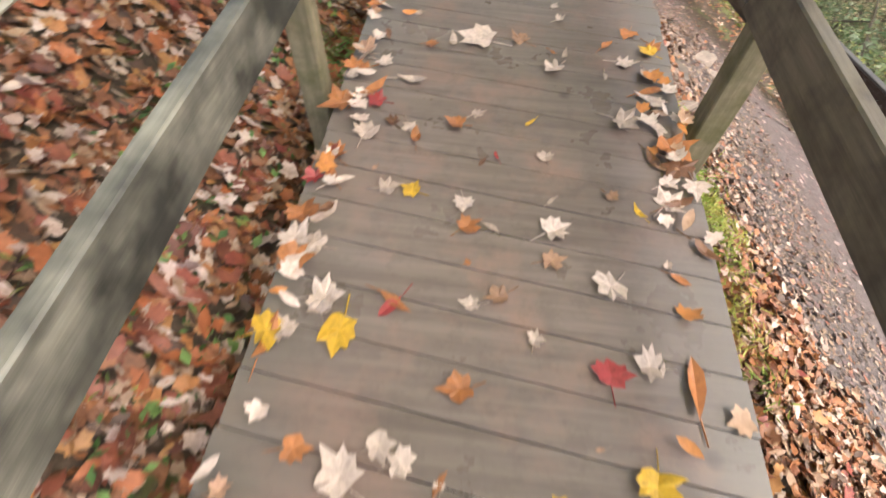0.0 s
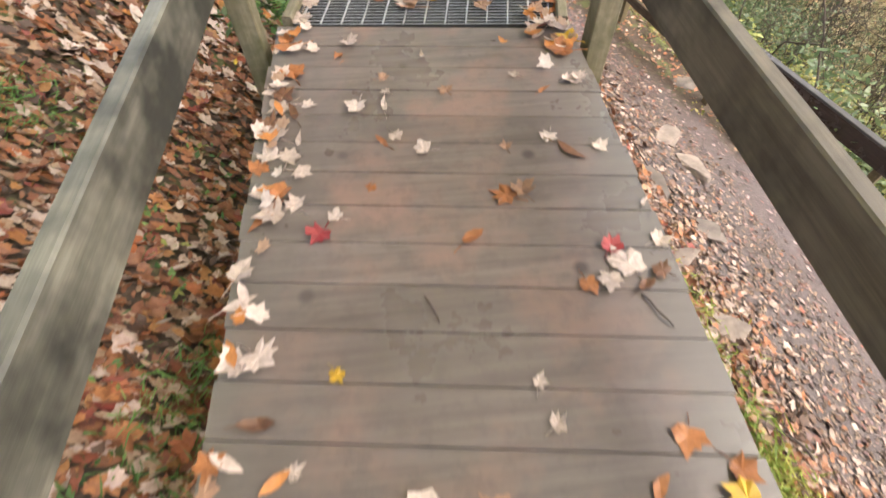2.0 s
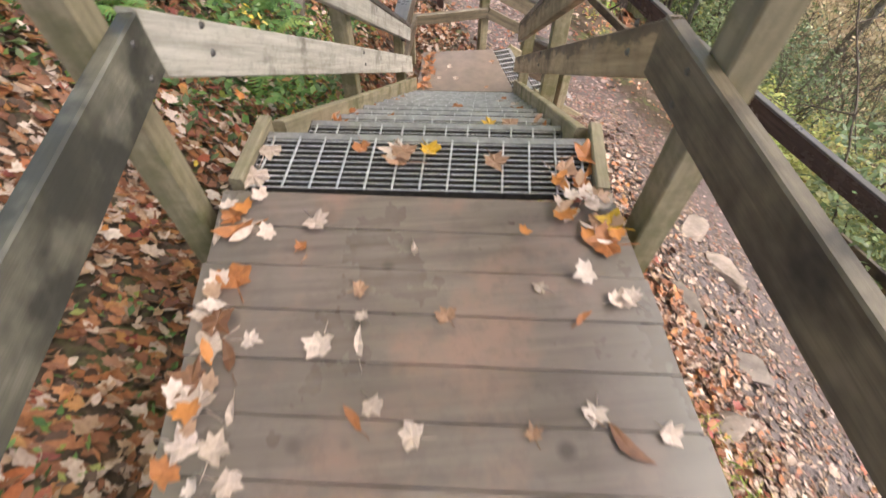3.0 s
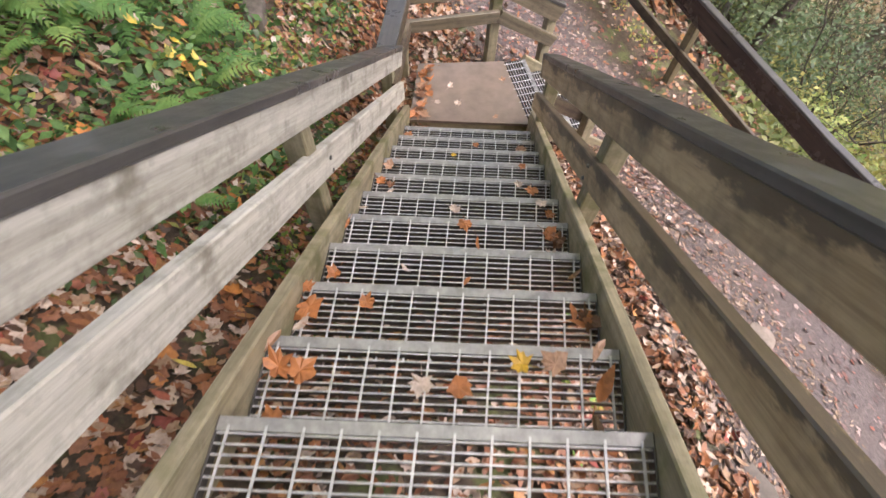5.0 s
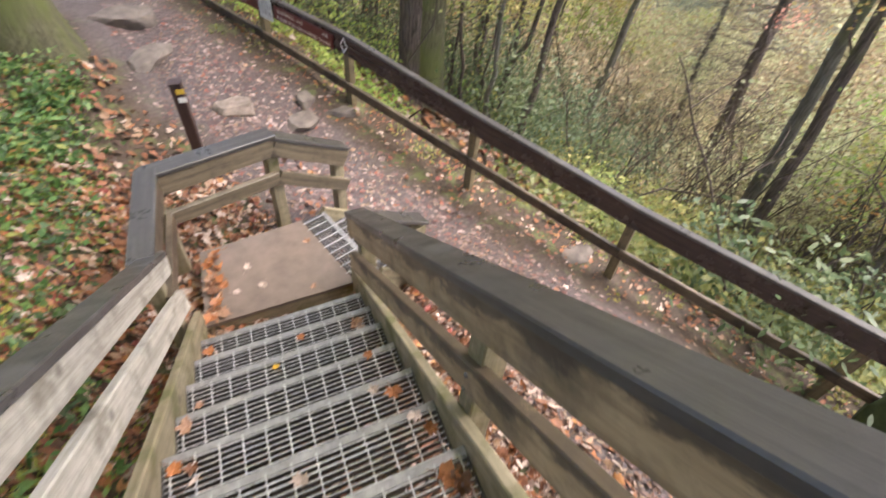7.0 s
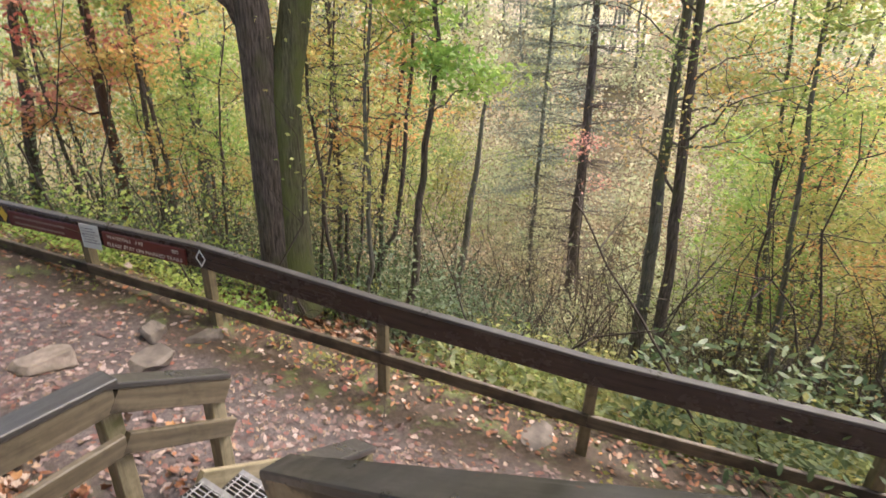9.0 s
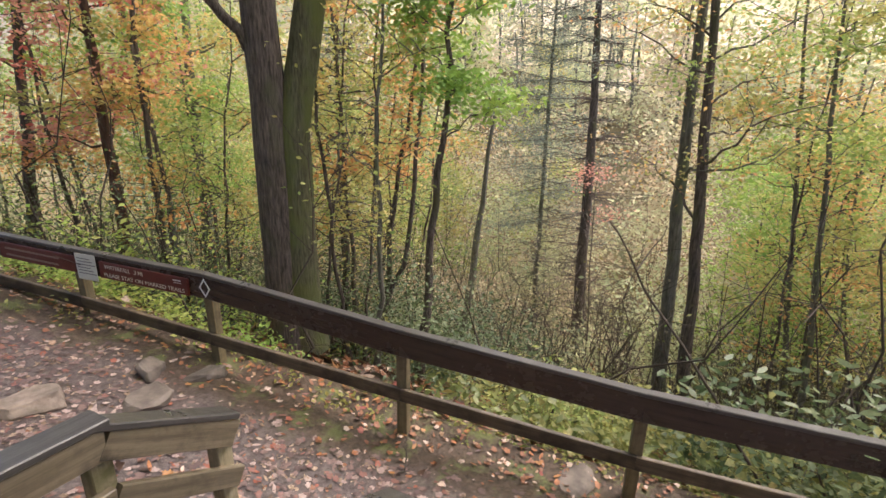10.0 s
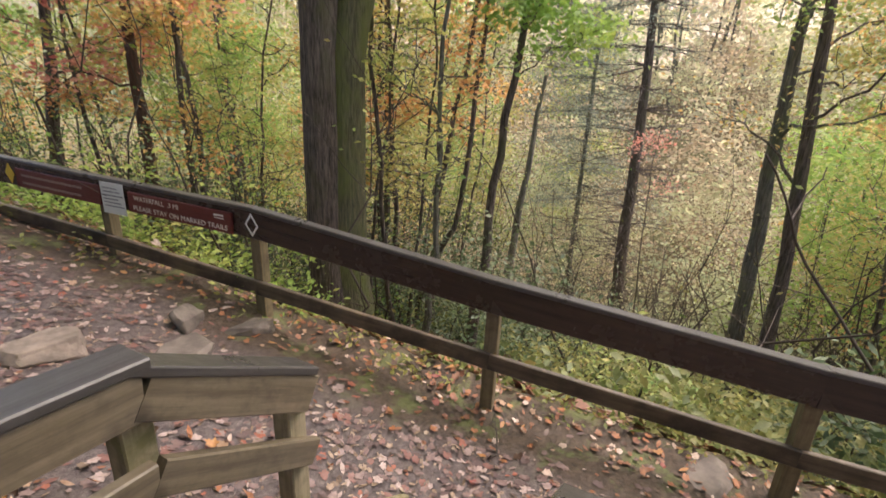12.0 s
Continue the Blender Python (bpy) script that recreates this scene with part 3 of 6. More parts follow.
# ---- landing ----
LZ = -STEPS * RISE
landing = thing("landing", (0.7, 8.4, LZ), "tan board landing with a grating edge and leaves", "landing", "", "structure")


def slab(name, pts, z0, z1, material, parent):
    n = len(pts)
    v = [(x, y, z0) for x, y in pts] + [(x, y, z1) for x, y in pts]
    f = [tuple(range(n - 1, -1, -1)), tuple(range(n, 2 * n))] + [(k, (k + 1) % n, n + (k + 1) % n, n + k) for k in range(n)]
    ob = raw(name, v, f, material, parent)
    ob.matrix_basis = parent.matrix_world.inverted()
    return ob


slab("panel", [(0.12, 8.0), (1.30, 7.87), (1.17, 8.79), (0.26, 8.80)], LZ - 0.03, LZ, M_PANEL, landing)
beam("joist", (0.11, 8.03, LZ - 0.13), (1.28, 7.90, LZ - 0.13), 0.045, 0.19, M_POST, landing)
beam("joist", (0.27, 8.76, LZ - 0.13), (1.42, 8.75, LZ - 0.13), 0.045, 0.19, M_POST, landing)

# the second short flight, down to the trail
F2 = Vector((0.975, 0.2, 0)).normalized()
G2 = Vector((-0.14, 0.99, 0)).normalized()
C2 = Vector((1.345, 8.34, LZ))
flight = thing("lower_steps", (1.5, 8.3, LZ), "short flight of steel grating steps to the trail", "stairs")
for k in range(4):
    grate(flight, C2 + F2 * (k * 0.27) + Vector((0, 0, -k * RISE)), G2, F2, 0.45, 0.25 if k == 0 else 0.28)
for s2 in (-1, 1):
    p = C2 + G2 * (s2 * 0.485)
    beam("stringer", p + F2 * 0.08 + Vector((0, 0, -0.07)), p + F2 * 1.0 + Vector((0, 0, -0.74)), 0.045, 0.22, M_POST, flight)


def at_z(p, z):
    return Vector((p.x, p.y, z))


def run_of_rails(r, a, b2, inward, posts, zs, stock=None):
    """Top rail, mid rail and cap from a to b2; the rails sit on the inner faces of the posts."""
    n = Vector((inward[0], inward[1], 0)).normalized()
    (za, zb) = zs
    for f in posts:
        q = a.lerp(b2, f) - n * 0.03
        beam("post", (q.x, q.y, float(land(q.x, q.y)) - 0.2), (q.x, q.y, za + (zb - za) * f - 0.04), POST, POST, M_POST, r, up=tuple(n))
    i0, i1 = a + n * 0.045, b2 + n * 0.045
    beam("top_rail", at_z(i0, za - 0.125), at_z(i1, zb - 0.125), 0.05, 0.17, stock or M_RAIL_BLACK, r)
    beam("mid_rail", at_z(i0, za - 0.45), at_z(i1, zb - 0.45), 0.05, 0.13, stock or M_RAIL_BLACK, r)
    ext = (b2 - a).normalized() * 0.03
    beam("cap_rail", at_z(a - ext, za - 0.019), at_z(b2 + ext, zb - 0.019), 0.16, 0.038, M_CAP, r, label="wet dark cap board")


# landing railing: round the left and far sides, then down beside the lower steps
lr = railing("landing_railing", "weathered timber railing turning round the landing")
P = [Vector((-0.04, 7.93, 0)), Vector((0.13, 8.86, 0)), Vector((1.09, 9.06, 0)), Vector((1.78, 9.20, 0))]
PZ = [LZ + 0.90, LZ + 0.875, LZ + 0.825, LZ + 0.40]
run_of_rails(lr, P[0], P[1], (1, -0.15), (1.0,), (PZ[0], PZ[1]))
run_of_rails(lr, P[1], P[2], (0.2, -1), (0.985,), (PZ[1] + 0.002, PZ[2] + 0.002), M_RAIL_BROWN)
run_of_rails(lr, P[2], P[3], (0.2, -1), (0.92,), (PZ[2] + 0.004, PZ[3]), M_RAIL_BROWN)
# the other railing of the lower steps
rr = railing("lower_railing", "short sloping timber railing beside the lower steps")
run_of_rails(rr, Vector((1.40, 7.78, 0)), Vector((1.92, 7.90, 0)), (-0.2, 1), (0.9,), (LZ + 0.80, LZ + 0.43))

# ---- trail fence ----
fence = thing("trail_fence", (fence_x(9.2), 9.2, -3.1), "dark brown two-rail timber fence beside the leafy trail", "fence")
FY = [20.8, 18.8, 16.9, 14.9, 12.78, 11.18, 9.24, 7.32, 5.21, 3.1, 1.0, -1.2, -3.4]


def rail_top(y):
    return -0.008 + float(np.interp(y, [-4, 4.7, 6.1, 7.35, 9.26, 11.15, 13.97, 21], [-2.95, -2.42, -2.33, -2.27, -2.06, -1.80, -1.66, -1.3]))


def low_mid(y):
    return float(np.interp(y, [-4, 5.2, 7.3, 9.25, 11.2, 14.1, 21], [-3.5, -3.05, -2.925, -2.72, -2.505, -2.2, -1.78]))


FN = Vector((-0.937, -0.349, 0)).normalized()
for y in FY:
    x = fence_x(y)
    beam("post", (x + 0.055, y + 0.02, float(land(x, y)) - 0.25), (x + 0.055, y + 0.02, rail_top(y) - 0.05), 0.1, 0.1, M_FPOST, fence, up=tuple(FN))
for k in range(len(FY) - 1):
    y0, y1 = FY[k], FY[k + 1]
    p0, p1 = Vector((fence_x(y0), y0, 0)), Vector((fence_x(y1), y1, 0))
    beam("rail", at_z(p0, rail_top(y0) - 0.13), at_z(p1, rail_top(y1) - 0.13), 0.05, 0.235, M_FENCE, fence)
    beam("low_rail", at_z(p0, low_mid(y0)), at_z(p1, low_mid(y1)), 0.045, 0.13, M_RAIL_BLACK, fence)
    off = Vector((0.01, 0.004, 0))
    # lighter wood than the rails: the wet sheen on top is coloured in
    beam("cap_rail", at_z(p0 + off, rail_top(y0)), at_z(p1 + off, rail_top(y1)), 0.085, 0.036, M_CAP, fence)


# ---- signs and markers on the fence ----
def on_fence(y, dz, proud):
    """A place on the trail side of the fence's top rail: dz from the top of the rail."""
    return Vector((fence_x(y), y, rail_top(y) + dz)) + FN * (0.025 + proud)


def bars(rows, parent, y0, y1, dz0, step, high, material):
    rnd = random.Random(9)
    for k in range(rows):
        a = y0 + (y1 - y0) * 0.08
        b3 = y0 + (y1 - y0) * rnd.uniform(0.7, 0.93)
        beam("text_bar", on_fence(a, dz0 - k * step, 0.03), on_fence(b3, dz0 - k * step, 0.03), 0.002, high, material, parent, bevel=0.0005)


def sign_board(y0, y1, label):
    sign = thing("trail_sign", on_fence((y0 + y1) / 2, -0.15, 0.012), label, "sign", "signs on the fence")
    beam("board", on_fence(y0, -0.15, 0.013), on_fence(y1, -0.15, 0.013), 0.024, 0.185, M_SIGN, sign)
    return sign


def lettering(text, y, dz, size, parent, y_end):
    cu = bpy.data.curves.new("lettering", "FONT")
    cu.body, cu.size, cu.extrude = text, size, 0.0015
    tmp = new("lettering", cu)
    bpy.context.view_layer.update()
    me = bpy.data.meshes.new_from_object(tmp.evaluated_get(bpy.context.evaluated_depsgraph_get()))
    bpy.data.objects.remove(tmp)
    me.materials.clear()
    me.materials.append(M_LETTER)
    ob = new("lettering", me)
    a, b3 = on_fence(y, dz, 0.028), on_fence(y_end, dz, 0.028)
    x = (b3 - a).normalized()
    n = FN
    up = n.cross(x).normalized()
    m = Matrix(((x.x, up.x, n.x, a.x), (x.y, up.y, n.y, a.y), (x.z, up.z, n.z, a.z), (0, 0, 0, 1)))
    width = max(v.co.x for v in me.vertices)
    m = m @ Matrix.Diagonal(((b3 - a).length / width, 1, 1, 1))
    ob.parent = parent
    ob.matrix_basis = parent.matrix_world.inverted() @ m
    return ob


sr = sign_board(12.40, 11.34, "maroon wooden trail sign with routed white letters")
lettering("WATERFALL  .3 MI", 12.33, -0.125, 0.062, sr, 11.86)
lettering("PLEASE STAY ON MARKED TRAILS", 12.35, -0.215, 0.062, sr, 11.38)
beam("arrow_mark", on_fence(11.50, -0.095, 0.028), on_fence(11.41, -0.095, 0.028), 0.003, 0.012, M_WHITE, sr, bevel=0.0005)
beam("arrow_mark", on_fence(11.50, -0.120, 0.028), on_fence(11.41, -0.120, 0.028), 0.003, 0.006, M_WHITE, sr, bevel=0.0005)
sl = sign_board(13.76, 12.72, "maroon wooden trail sign with worn white lettering")
bars(2, sl, 13.76, 12.72, -0.115, 0.075, 0.022, M_WORN)
notice = thing("paper_notice", on_fence(12.55, -0.15, 0.01), "white laminated paper notice pinned to the fence", "notice", "signs on the fence")
beam("sheet", on_fence(12.69, -0.155, 0.033), on_fence(12.43, -0.145, 0.033), 0.004, 0.29, M_PAPER, notice, bevel=0.001)
for k in range(6):
    beam("text_bar", on_fence(12.665, -0.06 - k * 0.033, 0.036), on_fence(12.50 - 0.03 * (k % 3), -0.055 - k * 0.033, 0.036), 0.002, 0.011, M_INK, notice, bevel=0.0004)


def diamond(y, material, label, solid):
    d = thing("trail_blaze", on_fence(y, -0.13, 0.004), label, "trail marker", "signs on the fence")
    pts = [(0, 0.10), (0.062, 0), (0, -0.10), (-0.062, 0)]
    v, f = [], []
    for k in range(4):
        for r in (1.0, 0.0 if solid else 0.74):
            a0, b0 = pts[k]
            q = on_fence(y + a0 * r, -0.13 + b0 * r, 0.003)
            v.append(q)
            v.append(q + FN * 0.003)
    for k in range(4):
        i, j = k * 4, ((k + 1) % 4) * 4
        f += [(i + 1, j + 1, j + 3, i + 3), (i, j, j + 1, i + 1), (i + 2, i + 3, j + 3, j + 2)]
    ob = raw("blaze_plate", v, f, material, d)
    ob.matrix_basis = d.matrix_world.inverted()


diamond(11.165, M_WHITE, "white outlined diamond trail blaze on the fence", False)
diamond(13.87, M_YELLOW, "yellow diamond trail blaze on the fence", True)

# ---- brown marker post ----
bp = Vector((0.60, 10.18, float(land(0.60, 10.18))))
bollard = thing("marker_post", bp, "dark brown trail marker post with small plates", "post")
beam("shaft", bp + Vector((0, 0, -0.2)), Vector((0.592, 10.15, -1.53)), 0.10, 0.10, M_BOLLARD, bollard, up=(0.3, 1, 0))
beam("cap_block", Vector((0.592, 10.15, -1.53)), Vector((0.591, 10.149, -1.505)), 0.11, 0.11, M_BOLLARD, bollard, up=(0.3, 1, 0), bevel=0.012)
for k in range(2):
    z = -1.585 - 0.085 * k
    c = Vector((0.607, 10.095, z))
    beam("plate", c + Vector((-0.035, 0.01, 0)), c + Vector((0.035, -0.011, 0)), 0.006, 0.05, M_WHITE if k else M_YELLOW, bollard, bevel=0.001)


# ---- stones ----
def stone(x, y, sx, sy, sz, seed, label, sink=0.4):
    rnd = random.Random(seed)
    bm = bmesh.new()
    bmesh.ops.create_icosphere(bm, subdivisions=4, radius=1)
    off = Vector((rnd.uniform(0, 50), rnd.uniform(0, 50), rnd.uniform(0, 50)))
    cuts = [(Vector((rnd.uniform(-1, 1), rnd.uniform(-1, 1), rnd.uniform(-0.35, 0.45))).normalized(), rnd.uniform(0.55, 0.78)) for _ in range(10)]
    cuts.append((Vector((rnd.uniform(-0.25, 0.25), rnd.uniform(-0.25, 0.25), 1)).normalized(), 0.52))
    for v in bm.verts:
        for n, d in cuts:
            over = v.co.dot(n) - d
            if over > 0:
                v.co -= n * over * 0.96
        v.co *= 1 + noise.noise(v.co * 1.3 + off) * 0.12 + noise.noise(v.co * 4.5 + off) * 0.045
        v.co = Vector((v.co.x * sx, v.co.y * sy, max(v.co.z, -0.8) * sz)) * 1.25
    ob = part("stone", bm, M_ROCK)
    ob.matrix_basis = pose(x, y, float(land(x, y)) + sz * (0.62 - sink) * 0.4, rnd.uniform(-6, 6), rnd.uniform(-6, 6), rnd.uniform(0, 360))
    return tagged(ob, label, "stone", "stones on the trail")


M_TANROCK = plain("tan_sandstone", (0.22, 0.178, 0.15), 0.85, 0, 0.45, 7, 0.6)
M_MOSS = plain("dark_moss", (0.045, 0.06, 0.02), 0.9, 0, 0.5, 9, 0.6)
FLAT = "flat grey-brown stone set in the trodden trail"
tan = stone(1.25, 11.24, 0.235, 0.17, 0.13, 1, "angular tan stone lying on the leafy trail", 0.2)
tan.data.materials[0] = M_TANROCK
stone(2.12, 11.3, 0.15, 0.11, 0.13, 2, "small grey stone half sunk in the trail", 0.3)
stone(1.93, 10.88, 0.26, 0.17, 0.09, 3, FLAT, 0.3)
stone(0.42, 13.62, 0.42, 0.24, 0.2, 4, "broad grey-tan stone ledge crossing the trail", 0.2)
stone(0.5, 12.55, 0.40, 0.2, 0.12, 14, "low stone ledge half buried in the trail", 0.2)
stone(2.5, 10.98, 0.2, 0.12, 0.07, 12, "small flat stone beside a fence post", 0.3)
for x0, y0, sx0, sy0, seed in ((2.42, 5.43, 0.22, 0.11, 5), (2.5, 5.0, 0.2, 0.12, 6), (1.6, 3.6, 0.16, 0.075, 15), (1.62, 3.05, 0.13, 0.09, 16)):
    slab_stone = stone(x0, y0, sx0, sy0, 0.075, seed, "flat tan stone slab set in the leafy trail", 0.25)
    slab_stone.data.materials[0] = M_TANROCK
stone(1.72, 6.55, 0.17, 0.12, 0.035, 7, FLAT)
stone(1.85, 4.5, 0.22, 0.1, 0.035, 8, FLAT)
stone(2.1, 4.05, 0.2, 0.1, 0.035, 9, FLAT)
stone(4.05, 7.75, 0.26, 0.14, 0.045, 10, "pale stone at the edge of the trail")
stone(-1.2, 8.5, 0.2, 0.17, 0.14, 11, "mossy boulder in the leafy bank")
stone(-2.3, 9.9, 0.35, 0.22, 0.14, 13, "pale boulder among plants on the bank")

mossy = stone(4.98, 4.1, 0.66, 0.56, 0.86, 21, "dark moss-covered boulder beside the fence", 0.5)
mossy.data.materials[0] = M_MOSS

# ---- leaf shapes ----
MAPLE = [(0.0, -0.42), (0.30, -0.52), (0.66, -0.46), (0.58, -0.20), (0.98, 0.10), (0.70, 0.28), (0.66, 0.52), (0.34, 0.46), (0.0, 1.0),
         (-0.30, 0.50), (-0.62, 0.56), (-0.68, 0.26), (-0.96, 0.14), (-0.60, -0.18), (-0.70, -0.44), (-0.28, -0.50)]
OVAL = [(0.0, -1.0), (0.24, -0.6), (0.36, -0.1), (0.30, 0.42), (0.0, 1.0), (-0.30, 0.42), (-0.36, -0.1), (-0.24, -0.6)]


def leaf_template(outline, inner=0.0):
    pts = [(0.0, inner, 0.0)] + [(x, y, 0.0) for x, y in outline]
    n = len(outline)
    return np.array(pts), [(0, 1 + k, 1 + (k + 1) % n) for k in range(n)]


T_MAPLE, T_OVAL = leaf_template(MAPLE), leaf_template(OVAL)
T_BLADE = (np.array([(-0.10, -1, 0), (0.10, -1, 0), (0.06, 0.1, 0.06), (0, 1, -0.1)]), [(0, 1, 2), (0, 2, 3)])
T_CARD = (np.array([(0, -1, 0), (0.52, -0.05, 0.12), (0, 1, 0), (-0.52, -0.05, 0.12)]), [(0, 1, 2), (0, 2, 3)])


def leaf_mesh(kind, rnd, size):
    tv, tf = T_MAPLE if kind == "maple" else T_OVAL
    c1, c2, fold = rnd.uniform(-0.2, 0.9), rnd.uniform(-0.5, 0.5), rnd.uniform(0.0, 0.55)
    wide, bend = rnd.uniform(0.68, 1.08), rnd.uniform(-0.25, 0.25)
    ragged = [1.0] + [rnd.uniform(0.78, 1.14) for _ in tv[1:]]
    verts = []
    for (x, y, z), g in zip(tv, ragged):
        x, y = (x * wide + bend * y * y) * g, y * g
        r2 = x * x + y * y
        verts.append((x * size, y * size, size * (c1 * r2 * 0.5 + c2 * x * y * 0.6 + fold * abs(x) * 0.7 + rnd.uniform(-0.08, 0.08))))
    zmin = min(v[2] for v in verts)
    verts = [(a, b3, c - zmin) for a, b3, c in verts]
    n = len(verts)
    th = size * 0.03
    stem = rnd.uniform(0.5, 0.9) * size
    low = tv[:, 1].min() * size
    verts += [(th, low * 0.9, 0.003), (-th, low * 0.9, 0.003), (0.3 * th + stem * 0.2, low - stem, 0.002), (stem * 0.2 - th, low - stem, 0.002), (0, low, 0.006), (stem * 0.2, low - stem, 0.006)]
    return verts, list(tf) + [(n, n + 2, n + 5, n + 4), (n + 1, n + 4, n + 5, n + 3)]


def one_leaf_mat(name, col):
    m, nt, b = mat(name, 0.5)
    oi = nt.nodes.new("ShaderNodeObjectInfo")
    f = noise_fac(nt, coords(nt), 60.0, 5.0)
    c = mix(nt, ramp(nt, f, [(0.4, (0, 0, 0)), (0.7, (1, 1, 1))]), col, tuple(v * 0.62 for v in col))
    c = mix(nt, 1.0, c, ramp(nt, oi.outputs["Random"], [(0, (0.75, 0.72, 0.68)), (1, (1.1, 1.1, 1.1))]), "MULTIPLY")
    nt.links.new(c, b.inputs["Base Color"])
    bump(nt, b, f, 0.3, 0.003)
    return m


LEAFM = {"red": one_leaf_mat("red_leaf", (0.34, 0.04, 0.04)), "pale": one_leaf_mat("pale_leaf", (0.56, 0.45, 0.39)),
         "yellow": one_leaf_mat("yellow_leaf", (0.66, 0.40, 0.03)), "orange": one_leaf_mat("orange_leaf", (0.41, 0.155, 0.05)),
         "tan": one_leaf_mat("tan_leaf", (0.38, 0.22, 0.14)), "brown": one_leaf_mat("brown_leaf", (0.17, 0.075, 0.035))}
WHERE = {"deck": "lying on the plank walkway", "stairs": "lying on the steel stairs", "landing": "lying on the landing board"}
LOOK = {"maple": "maple leaf", "oval": "oval leaf"}
HOW = {"red": "dark red", "pale": "pale curled", "yellow": "bright yellow", "orange": "orange-brown", "tan": "dull tan", "brown": "curled brown"}
leaf_rnd = random.Random(17)


def fallen_leaf(where, kind, colour, x, y, z, size, turn):
    v, f = leaf_mesh(kind, leaf_rnd, size)
    ob = raw("fallen_leaf", v, f, LEAFM[colour])
    ob.matrix_basis = pose(x, y, z + 0.003, 0, 0, turn)
    tagged(ob, HOW[colour] + " " + LOOK[kind] + " " + WHERE[where], "leaf", "leaves on the " + where)


fallen_leaf("deck", "maple", "red", -0.67, 1.12, 0.000, 0.056, 121)
fallen_leaf("deck", "oval", "pale", -0.58, 1.12, 0.000, 0.056, 303)
fallen_leaf("deck", "maple", "pale", -0.41, 1.11, 0.000, 0.056, 278)
fallen_leaf("deck", "maple", "yellow", -0.32, 1.11, 0.000, 0.049, 66)
fallen_leaf("deck", "maple", "pale", -0.14, 1.08, 0.000, 0.049, 189)
fallen_leaf("deck", "maple", "orange", -0.12, 0.98, 0.000, 0.056, 309)
fallen_leaf("deck", "oval", "pale", -0.04, 0.99, 0.000, 0.035, 242)
fallen_leaf("deck", "oval", "pale", 0.16, 1.13, 0.000, 0.028, 320)
fallen_leaf("deck", "maple", "pale", 0.17, 1.00, 0.000, 0.070, 297)
fallen_leaf("deck", "oval", "yellow", 0.46, 1.12, 0.000, 0.035, 33)
fallen_leaf("deck", "maple", "pale", 0.57, 1.17, 0.000, 0.070, 310)
fallen_leaf("deck", "maple", "pale", 0.53, 0.91, 0.000, 0.028, 6)
fallen_leaf("deck", "oval", "orange", 0.56, 0.86, 0.000, 0.042, 240)
fallen_leaf("deck", "maple", "pale", 0.34, 0.81, 0.000, 0.070, 132)
fallen_leaf("deck", "maple", "tan", 0.16, 0.88, 0.000, 0.056, 282)
fallen_leaf("deck", "maple", "tan", -0.00, 0.73, 0.000, 0.056, 119)
fallen_leaf("deck", "maple", "pale", -0.08, 0.69, 0.000, 0.042, 98)
fallen_leaf("deck", "oval", "orange", -0.31, 0.67, 0.000, 0.063, 240)
fallen_leaf("deck", "maple", "pale", -0.52, 0.66, 0.000, 0.070, 276)
fallen_leaf("deck", "maple", "orange", -0.65, 0.77, 0.000, 0.084, 281)
fallen_leaf("deck", "maple", "pale", -0.67, 0.86, 0.000, 0.070, 243)
fallen_leaf("deck", "maple", "orange", -0.67, 0.96, 0.000, 0.070, 203)
fallen_leaf("deck", "oval", "pale", -0.60, 0.97, 0.000, 0.070, 327)
fallen_leaf("deck", "maple", "pale", -0.60, 0.84, 0.000, 0.070, 77)
fallen_leaf("deck", "maple", "orange", -0.67, 1.52, 0.000, 0.098, 118)
fallen_leaf("deck", "oval", "orange", -0.56, 1.63, 0.000, 0.084, 325)
fallen_leaf("deck", "maple", "red", -0.53, 1.56, 0.000, 0.056, 77)
fallen_leaf("deck", "oval", "pale", -0.41, 1.71, 0.000, 0.070, 267)
fallen_leaf("deck", "maple", "pale", -0.38, 1.43, 0.000, 0.049, 199)
fallen_leaf("deck", "oval", "orange", -0.35, 1.38, 0.000, 0.056, 7)
fallen_leaf("deck", "maple", "pale", -0.54, 1.37, 0.000, 0.070, 343)
fallen_leaf("deck", "maple", "brown", -0.45, 1.45, 0.000, 0.042, 32)
fallen_leaf("deck", "maple", "orange", -0.20, 1.47, 0.000, 0.056, 81)
fallen_leaf("deck", "maple", "pale", -0.13, 1.54, 0.000, 0.042, 302)
fallen_leaf("deck", "oval", "red", -0.04, 1.32, 0.000, 0.028, 21)
fallen_leaf("deck", "oval", "brown", -0.09, 1.28, 0.000, 0.028, 154)
fallen_leaf("deck", "maple", "pale", 0.14, 1.34, 0.000, 0.042, 15)
fallen_leaf("deck", "oval", "yellow", 0.08, 1.52, 0.000, 0.035, 137)
fallen_leaf("deck", "maple", "pale", 0.45, 1.58, 0.000, 0.084, 242)
fallen_leaf("deck", "oval", "brown", 0.58, 1.64, 0.000, 0.056, 304)
fallen_leaf("deck", "maple", "orange", 0.62, 1.46, 0.000, 0.098, 198)
fallen_leaf("deck", "maple", "brown", 0.63, 1.35, 0.000, 0.084, 218)
fallen_leaf("deck", "oval", "brown", 0.54, 1.38, 0.000, 0.056, 202)
fallen_leaf("deck", "maple", "pale", 0.58, 1.27, 0.000, 0.056, 295)
fallen_leaf("deck", "maple", "tan", 0.37, 1.18, 0.000, 0.035, 227)
fallen_leaf("deck", "maple", "pale", -0.15, 2.06, 0.000, 0.112, 68)
fallen_leaf("deck", "oval", "pale", -0.27, 2.02, 0.000, 0.056, 187)
